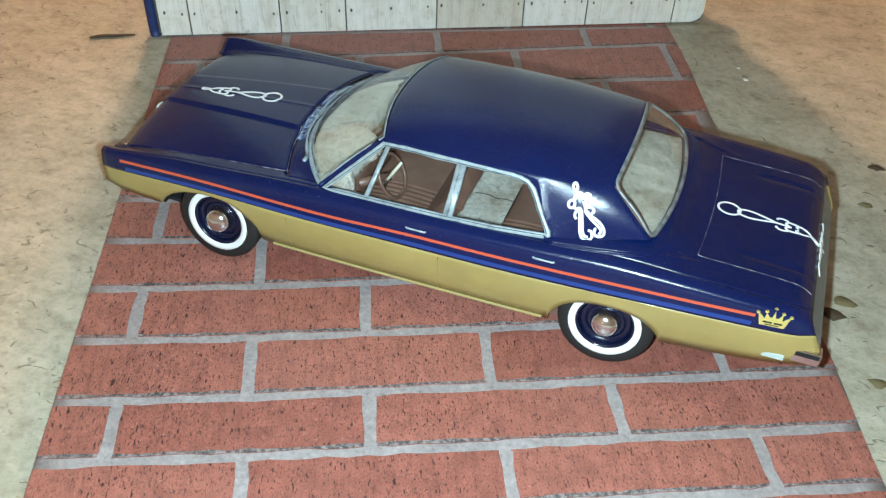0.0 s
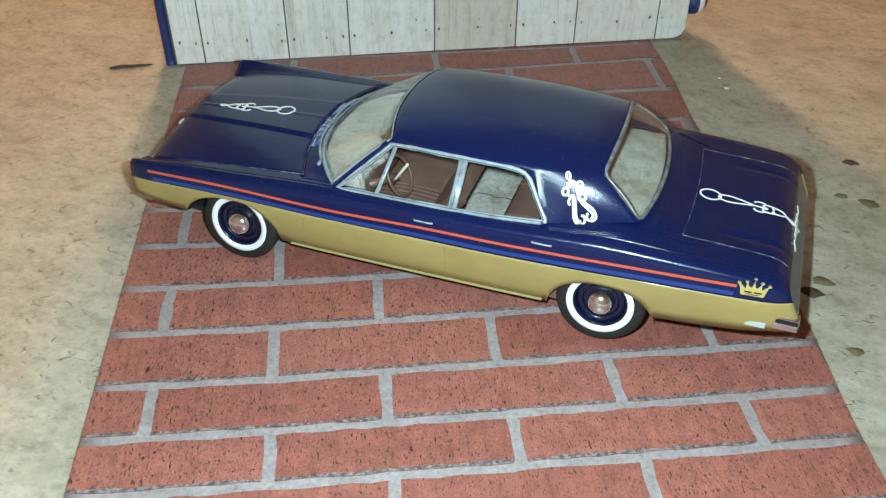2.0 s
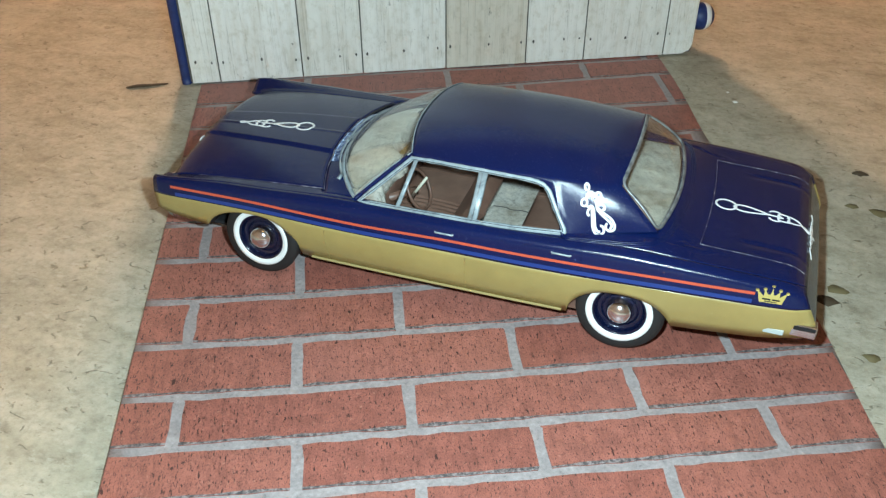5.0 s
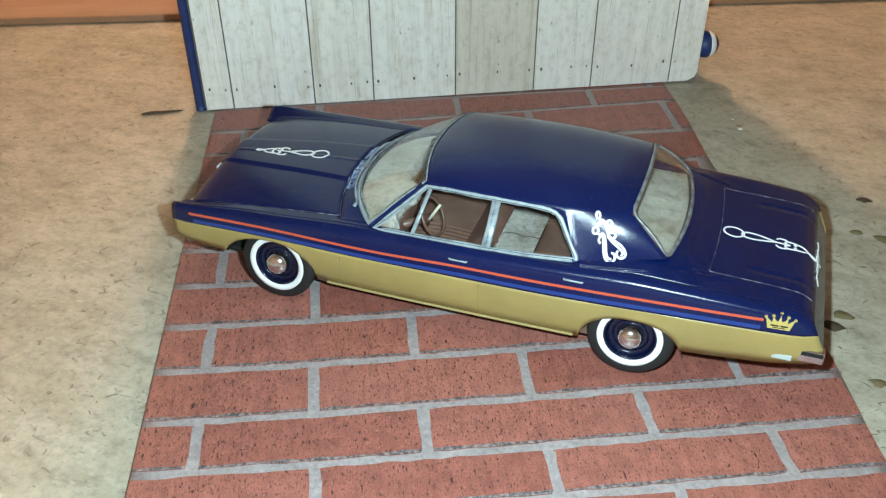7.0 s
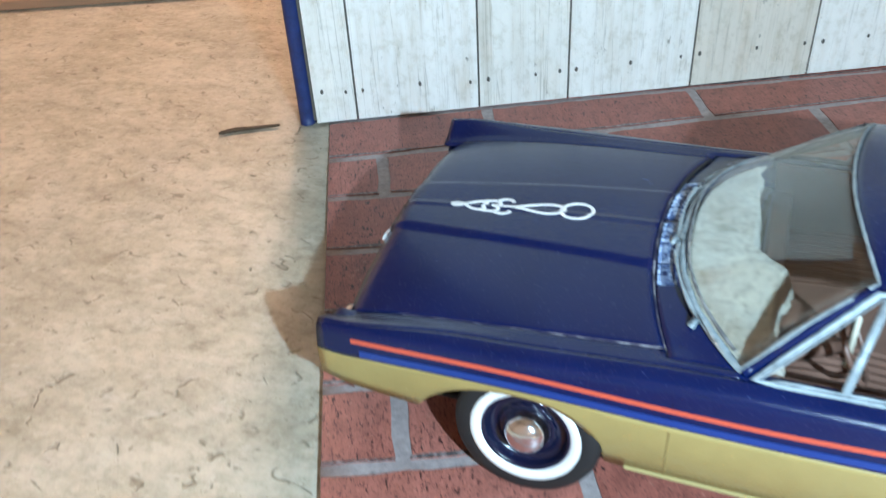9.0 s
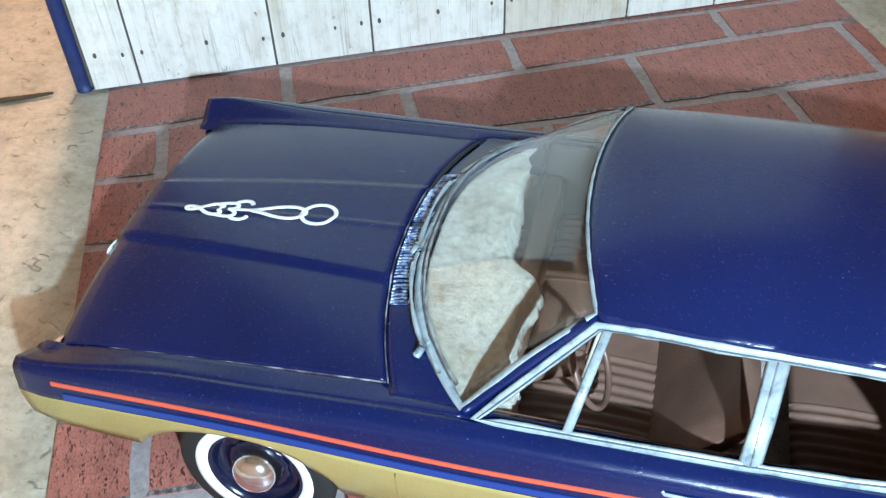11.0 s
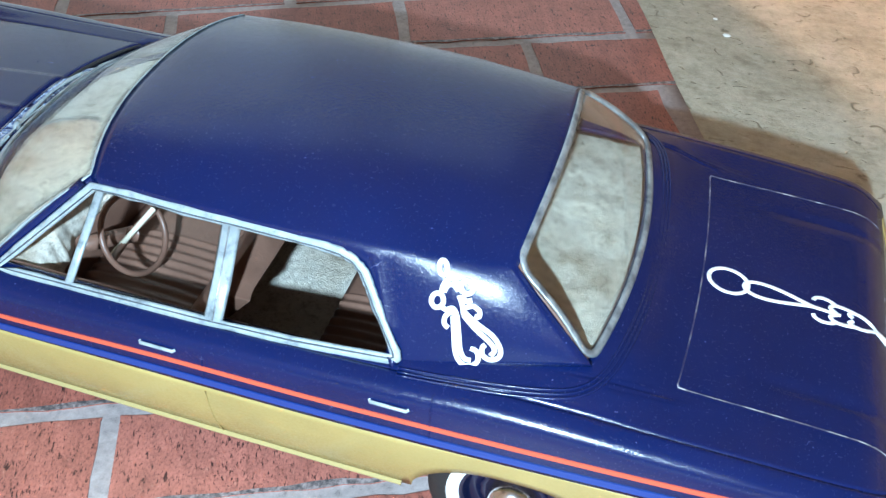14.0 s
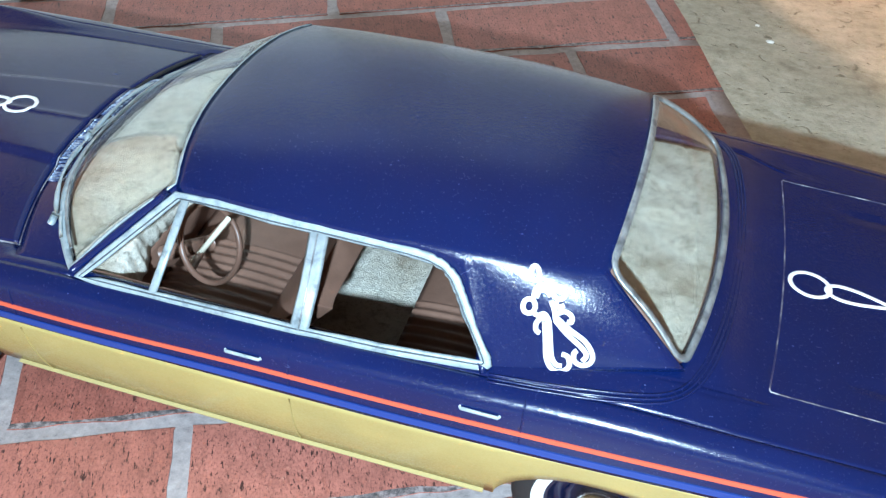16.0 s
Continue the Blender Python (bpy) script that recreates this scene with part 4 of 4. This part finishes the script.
        for i in range(len(outer)):
            p, q = outer[i], outer[(i + 1) % len(outer)]
            ring += [on(p[0] + (q[0] - p[0]) * t, p[1] + (q[1] - p[1]) * t) for t in (0, 0.25, 0.5, 0.75)]
        mesh_part("window_surround", *tube(ring, worn(0.0195, len(ring), 3), 0.4, n, True), SILVER, car, "bare silver window surround")
        inner = [(x + (0.25 - x) * 0.012, z + (1.02 - z) * 0.035, 0) for x, z in outer]
        groove = []
        for i in range(len(outer)):
            p, q = inner[i], inner[(i + 1) % len(outer)]
            groove += [on(p[0] + (q[0] - p[0]) * t, p[1] + (q[1] - p[1]) * t) for t in (0, 0.25, 0.5, 0.75)]
        mesh_part("surround_groove", *tube([(a, b + s * 0.0075, c + 0.0035) for a, b, c in groove], worn(0.0032, len(groove), 8), 0.6, n, True, 5), GROOVE, car, "dark scribed line along the surround")
        mesh_part("window_pillar", *tube([on(0.335, 0.85), on(0.352, 1.0), on(0.362, 1.18)], 0.038, 0.25, n), SILVER, car, "silver painted door pillar")
        mesh_part("pillar_seam", *tube([on(0.338, 0.855), on(0.36, 1.175)], 0.005, 2.6, n), DULL, car)
        mesh_part("vent_divider", *tube([on(-0.265, 0.845), on(-0.178, 1.17)], 0.0175, 0.4, n), SILVER, car, "silver vent window bar")

    glass = mesh_part("windscreen", *grid(wind_p, steps(0.02, 0.98, 14), steps(-0.97, 0.97, 40)), GLASS, car, "clear windscreen", thick=0.012)
    glass.visible_shadow = False
    glass = mesh_part("rear_window", *grid(back_p, steps(0.02, 0.98, 14), steps(-0.97, 0.97, 40)), GLASS, car, "clear rear window", thick=0.012)
    glass.visible_shadow = False
    rim = [wind_p(0, s) for s in steps(-1, 1, 41)] + [wind_p(t, 1) for t in steps(0.1, 0.9, 9)] + [wind_p(1, s) for s in steps(1, -1, 41)] + [wind_p(t, -1) for t in steps(0.9, 0.1, 9)]
    mesh_part("windscreen_trim", *tube(rim, [w * k for w, k in zip([0.017] * 50 + [0.008] * 41 + [0.017] * 9, worn(1.0, 100, 5))], 0.4, (-0.6, 0, 0.8), True), SILVER, car, "scuffed silver windscreen trim")
    inner = [wind_p(0.055, s) for s in steps(-0.94, 0.94, 41)]
    mesh_part("windscreen_gasket", *tube([(x - 0.004, y, z + 0.006) for x, y, z in inner], worn(0.0075, 41, 11), 0.6, (-0.6, 0, 0.8)), DULL, car, "dull grey inner line of the windscreen trim")
    bend = steps(0, math.pi / 2, 6)
    ct, cs = 0.16, 0.085
    corner = [(1 - ct + ct * math.sin(q), 1 - cs + cs * math.cos(q)) for q in bend]
    half = [(1 - t, s) for t, s in reversed(corner)] + [(t, 1.0) for t in steps(0.25, 0.75, 5)] + corner
    rim = [back_p(t, s) for t, s in half] + [back_p(1, s) for s in steps(0.85, -0.85, 27)] + [back_p(t, -s) for t, s in reversed(half)] + [back_p(0, s) for s in steps(-0.85, 0.85, 27)]
    mesh_part("rear_window_trim", *tube(rim, 0.0155, 0.5, (0.6, 0, 0.8), True), DULL, car, "silver rear window trim")

    lining = []
    for p in rim:
        p = Vector(p)
        head = min(1.0, max(0.0, (p.z - 0.965) / 0.2))
        inward = Vector((-0.045 * head, -math.copysign(0.025, p.y) if abs(p.y) > 0.45 else 0.0, 0))
        lining.append([p + Vector((-0.004, 0, -0.012)), p + inward + Vector((0, 0, -0.018 - 0.085 * head))])
    n = len(lining)
    mesh_part("rear_window_lining", [tuple(p) for q in lining for p in q], [(2 * k, 2 * k + 1, 2 * ((k + 1) % n) + 1, 2 * ((k + 1) % n)) for k in range(n)], BROWN, car, "brown lining inside the rear window", thick=0.012)

    # loose scraps of foil along the windscreen's foot
    for y0, y1, dx, r, seed in ((-0.72, -0.6, -0.012, 0.009, 21), (-0.3, -0.17, -0.03, 0.012, 22), (-0.15, 0.02, -0.014, 0.011, 23), (0.2, 0.33, -0.024, 0.01, 24), (0.4, 0.56, -0.012, 0.012, 25), (0.6, 0.74, -0.02, 0.009, 26)):
        pts = [(base_x(y / 0.82) + dx + 0.012 * (y - y0) / (y1 - y0), y, base_z(y / 0.82) + 0.012) for y in steps(y0, y1, 8)]
        mesh_part("foil_scrap", *tube(pts, worn(r, 8, seed), 0.25, (-0.5, 0, 0.8)), SILVER, car, "loose scrap of silver foil")

    # wipers
    for y0, y1 in ((-0.62, -0.22), (-0.12, 0.32)):
        pts = []
        for q in steps(0, 1, 9):
            y = y0 + (y1 - y0) * q
            s = y / 0.82
            pts.append((base_x(s) - 0.026, y, base_z(s) + 0.005 + 0.012 * math.sin(q * math.pi)))
        wiper = mesh_part("wiper", *tube(pts, [0.0085 + 0.003 * math.sin(9 * q) for q in steps(0, 1, 9)], 0.8), SILVER, car, "rubbed silver wiper")
        mesh_part("wiper_pivot", *tube([(pts[0][0] - 0.02, y0 - 0.02, pts[0][2] - 0.03), (pts[0][0], y0, pts[0][2] + 0.01)], 0.016), SILVER, wiper)

    # cabin
    mesh_part("cabin_floor", *box(-0.9, 1.35, -0.78, 0.78, 0.24, 0.27), FELT, car, "cream felt cabin carpet", smooth=False)
    seam = smoothed([(0.2, 0.22, 0.272), (0.306, 0.231, 0.272), (0.366, 0.211, 0.272), (0.456, 0.227, 0.272), (0.531, 0.219, 0.272)], 4)
    mesh_part("carpet_seam", *tube(seam, 0.007, 0.5), NAIL, car, "dark seam across the carpet")
    for s in (-1, 1):
        mesh_part("door_lining", *box(-0.6, 1.3, min(s * 0.79, s * 0.82), max(s * 0.79, s * 0.82), 0.2, 0.82), BROWN, car, "brown inner door panel", smooth=False)

    def bench(x0, x1, z, back_x, top, lean, deep, pleat, text):
        n = 289
        ys3 = steps(-0.72, 0.72, n)
        cush = grid(lambda x, y: (x, y, z + 0.03 * math.sin(math.pi * (x - x0) / (x1 - x0)) ** 0.5 + 0.0045 * math.cos(122 * y) * (0.2 < abs(y) < 0.66) - 0.06 * max(0, (abs(y) - 0.66) / 0.06) ** 2), steps(x0, x1, 20), ys3)
        mesh_part("seat_cushion", *cush, BROWN, car, "pleated brown vinyl bench", thick=0.22)
        back = grid(lambda t, y: (back_x + lean * t - 0.03 * math.sin(math.pi * t) + pleat * math.cos(122 * y) * (0.2 < abs(y) < 0.66) * (t < 0.85) + 0.018 * max(0, (abs(y) - 0.62) / 0.1) ** 2, y, z - 0.2 + (top - z + 0.2) * t - 0.025 * max(0, (abs(y) - 0.6) / 0.12) ** 2 * t), steps(0, 1, 20), ys3)
        mesh_part("seat_back", *back, BROWN, car, text, thick=deep, bevel=0.02)

    bench(-0.5, 0.1, 0.505, -0.085, 0.885, 0.385, 0.11, 0.0, "smooth brown vinyl seat back")
    bench(0.57, 1.08, 0.43, 1.03, 0.9, 0.16, 0.12, 0.0045, "pleated brown vinyl seat back")
    hump = lambda x, y: 0.07 * soft(1.5, 1.25, x) * (1 - abs(y / 0.672) ** 10)
    mesh_part("shelf_board", *grid(lambda x, y: (min(x, glass_base_x(y) - 0.025), y, 0.918 + hump(x, y)), steps(1.2, 1.745, 24), steps(-0.668, 0.668, 40)), BROWN, car, "brown rear shelf board", thick=0.02)
    felt_edge = lambda y: 0.012 * noise.noise((y * 8, 1, 7)) + 0.006 * noise.noise((y * 30, 2, 7))
    mesh_part("parcel_shelf", *grid(lambda t, y: (lambda x: (x + felt_edge(y) * (1 - t), y + 0.012 * noise.noise((x * 9, y, 3)), 0.934 + hump(x, y) + soft(1.7, 1.6, x) * (0.012 * noise.noise((x * 7, y * 7, 1)) + 0.005 * noise.noise((x * 21, y * 21, 4)))))(1.325 + (glass_base_x(y) - 0.03 - 1.325) * t), steps(0, 1, 40), steps(-0.585, 0.625, 70)), FELT, car, "cream felt rear shelf", thick=0.02)
    dash_edge = curve_of([(-0.8, -0.44), (-0.58, -0.477), (-0.5, -0.505), (-0.33, -0.504), (-0.2, -0.462), (-0.13, -0.455), (-0.05, -0.56), (0.03, -0.622), (0.3, -0.63), (0.52, -0.65), (0.8, -0.6)])

    def dash(t, y):
        s = y / 0.82
        x0 = base_x(s) + 0.03
        ragged = 0.012 * noise.noise((y * 9, 3, 2)) + 0.012 * noise.noise((y * 30, 8, 2))
        x = x0 + (dash_edge(y) + ragged * soft(0.6, 0.9, t) - x0) * t
        return (x, y, base_z(s) - 0.035 - 0.03 * t + 0.012 * noise.noise((y * 5, t * 3, 5)) + 0.004 * noise.noise((y * 25, t * 14, 9)) - 0.13 * max(0, t - 0.9) / 0.1)

    dash = grid(dash, steps(0, 1, 34), steps(-0.8, 0.8, 160))
    mesh_part("dashboard", *dash, FELT, car, "dashboard covered with fuzzy cream felt", thick=0.03)
    mesh_part("dash_panel", *box(-0.6, -0.5, -0.74, 0.74, 0.4, 0.7), BROWN, car, "brown dashboard face", bevel=0.02)

    c, r = Vector((-0.225, -0.48, 0.79)), 0.165
    axis = Vector((0.88, 0, 0.47)).normalized()
    e1, e2 = Vector((0, 1, 0)), axis.cross(Vector((0, 1, 0)))
    wheel = mesh_part("steering_wheel", *tube([c + e1 * (r * math.cos(a)) + e2 * (r * math.sin(a)) for a in steps(0, 2 * math.pi * 35 / 36, 36)], 0.013, closed=True), BROWN, car, "brown steering wheel")
    mesh_part("spoke", *tube([c + e1 * (-r), c - axis * 0.03, c + e1 * r], 0.016), BROWN, wheel)
    mesh_part("steering_column", *tube([c - axis * 0.28, c - axis * 0.01], 0.035), BROWN, wheel)
    mesh_part("column_lever", *tube([c - axis * 0.03 - e1 * 0.13, c + axis * 0.03 + e1 * 0.13 + e2 * 0.02], 0.012), CREAM, wheel, "cream spoke bar")

    # white scrolls
    for line in scroll_lines():
        pts = smoothed([(x, y, 0) for x, y in line], 4)
        p = [(-2.115 + 0.71 * q.x, q.y * 0.72 + 0.028 * q.x, hood_z(-2.115 + 0.71 * q.x, q.y * 0.72 + 0.028 * q.x) + 0.001) for q in pts]
        mesh_part("hood_scroll", *tube(p, 0.0105, 0.35), WHITE, car, "white pinstripe scroll")
        p = [(2.745 - 0.706 * q.x, q.y * 0.75 - 0.06 + 0.05 * q.x, deck_at(2.745 - 0.706 * q.x, q.y * 0.75 - 0.06 + 0.05 * q.x) + 0.001) for q in pts]
        mesh_part("boot_scroll", *tube(p, 0.009, 0.35), WHITE, car, "white pinstripe scroll")
    tail_x = lambda z: nose_x(2.88, z) + 0.004
    for line in ([(0.6, 0.0), (0.3, -0.03), (0.12, -0.02), (0.0, -0.045)], [(0.0, -0.02), (0.2, 0.0), (0.06, 0.045), (0.3, 0.07), (0.12, 0.11), (0.3, 0.15), (0.22, 0.205), (0.1, 0.22)],
                 [(0.3, -0.06), (0.1, -0.08), (0.24, -0.12), (0.06, -0.15), (0.2, -0.2), (0.06, -0.25), (0.22, -0.29), (0.34, -0.32)], [(0.14, -0.05), (0.36, 0.03), (0.2, 0.08)], [(0.1, -0.04), (0.34, -0.1), (0.18, -0.15)]):
        pts = [Vector((tail_x(0.772 - 0.16 * q.x), q.y, 0.772 - 0.16 * q.x)) for q in smoothed([(d, y, 0) for d, y in line], 4)]
        mesh_part("tail_scroll", *tube(pts, 0.0095, 0.5, (1, 0, 0.4)), WHITE, car, "white pinstripe scroll")
    line = [(0.0, 0.0), (0.03, 0.06), (0.0, 0.12), (0.035, 0.17), (0.01, 0.2), (-0.015, 0.17)]
    for side in (-1, 1):
        pts = smoothed([(hood_front_x(0) - 0.012, 1.2 * side * y - 0.02, 0.708 + 0.3 * z) for z, y in line], 4)
        mesh_part("nose_scroll", *tube(pts, 0.009, 0.5, (-1, 0, 0.5)), WHITE, car, "white pinstripe scroll")

    # scroll on the rear pillar: a up the pillar, b across it
    loop = lambda x, y, rx, ry: [(x + rx * math.cos(q), y + ry * math.sin(q)) for q in steps(0, 2 * math.pi, 14)]
    lines = [loop(203, 150, 20, 30), loop(176, 286, 27, 30), loop(312, 228, 27, 28)]
    lines += [[(192, 262), (200, 225), (225, 197), (252, 197), (275, 225), (290, 250)], [(205, 250), (222, 222), (250, 220), (272, 245)]]
    lines += [[(195, 312), (215, 325), (243, 318), (262, 345)], [(290, 262), (300, 288), (330, 282)], [(272, 262), (285, 300), (290, 345)]]
    lines += [[(262, 345), (235, 336), (212, 355), (211, 385), (228, 402)], [(292, 318), (330, 308), (357, 328), (354, 355), (336, 352)]]
    lines += [[(262, 345), (270, 420), (280, 500), (300, 540), (322, 548)], [(245, 350), (252, 430), (262, 510), (288, 560), (322, 574), (348, 552), (342, 508), (318, 494)]]
    lines += [[(288, 345), (335, 405), (390, 465), (410, 505), (395, 530)], [(290, 330), (345, 385), (405, 440), (432, 500), (425, 540), (395, 550), (366, 528), (364, 492), (376, 480)]]
    s = -1
    for line in lines:
        pts = []
        for q in smoothed([(x / 450, y / 450, 0) for x, y in line], 4):
            p = pillar_p(1.212 + 0.0675 * q.x - 0.985 * q.y, 0.225 + 0.657 * q.x - 0.245 * q.y, 0.002)
            pts.append((p.x, p.y * s, p.z))
        mesh_part("pillar_scroll", *tube(pts, 0.0095, 0.35, (0.05, s * 0.85, 0.5)), WHITE, car, "white pinstripe scroll")

    # crown badge
    s = -1
    x0, z0 = 2.52, 0.745
    out = [(a * 0.85, b * 0.85) for a, b in ((-0.088, -0.045), (-0.115, 0.055), (-0.085, 0.035), (-0.062, 0.012), (-0.058, 0.068), (-0.03, 0.03), (-0.012, 0.03), (0.0, 0.085), (0.012, 0.03), (0.03, 0.03), (0.058, 0.068), (0.062, 0.012), (0.085, 0.035), (0.115, 0.055), (0.088, -0.045))]
    m = len(out)
    face = [(x0 + a, s * (side_y(x0 + a, z0 + b) + 0.006), z0 + b) for a, b in out]
    foot = [(x0 + a, s * (side_y(x0 + a, z0 + b) - 0.004), z0 + b) for a, b in out]
    f = [tuple(range(m))] + [(i, m + i, m + (i + 1) % m, (i + 1) % m) for i in range(m)]
    badge = mesh_part("crown_badge", face + foot, f if s > 0 else [tuple(reversed(q)) for q in f], CROWN, car, "gold crown badge", smooth=False)
    for a, b in ((-0.099, 0.051), (-0.05, 0.063), (0, 0.078), (0.05, 0.063), (0.099, 0.051)):
        p = (x0 + a, s * (side_y(x0 + a, z0 + b) + 0.003), z0 + b)
        mesh_part("crown_ball", *tube([p, (p[0], p[1] + s * 0.004, p[2])], 0.0125, segs=10), CROWN, badge)
    for a0, a1, b, h in ((-0.058, -0.004, -0.01, 0.0055), (0.008, 0.058, -0.01, 0.0055), (-0.042, 0.042, -0.027, 0.0025)):
        v = [(x0 + a, s * (side_y(x0 + a, z0 + b + d) + 0.0085), z0 + b + d) for a, d in ((a0, -h), (a1, -h), (a1, h), (a0, h))]
        mesh_part("badge_bar", v + [(p[0], p[1] - s * 0.004, p[2]) for p in v], ([(0, 1, 2, 3)] if s < 0 else [(3, 2, 1, 0)]) + [(i, (i + 1) % 4, 4 + (i + 1) % 4, 4 + i) for i in range(4)], BLACK, badge, smooth=False)


add_floor()
add_room()
add_ledge()
add_lamp()
add_backdrop()
add_car()
add_litter()
add_sheet()
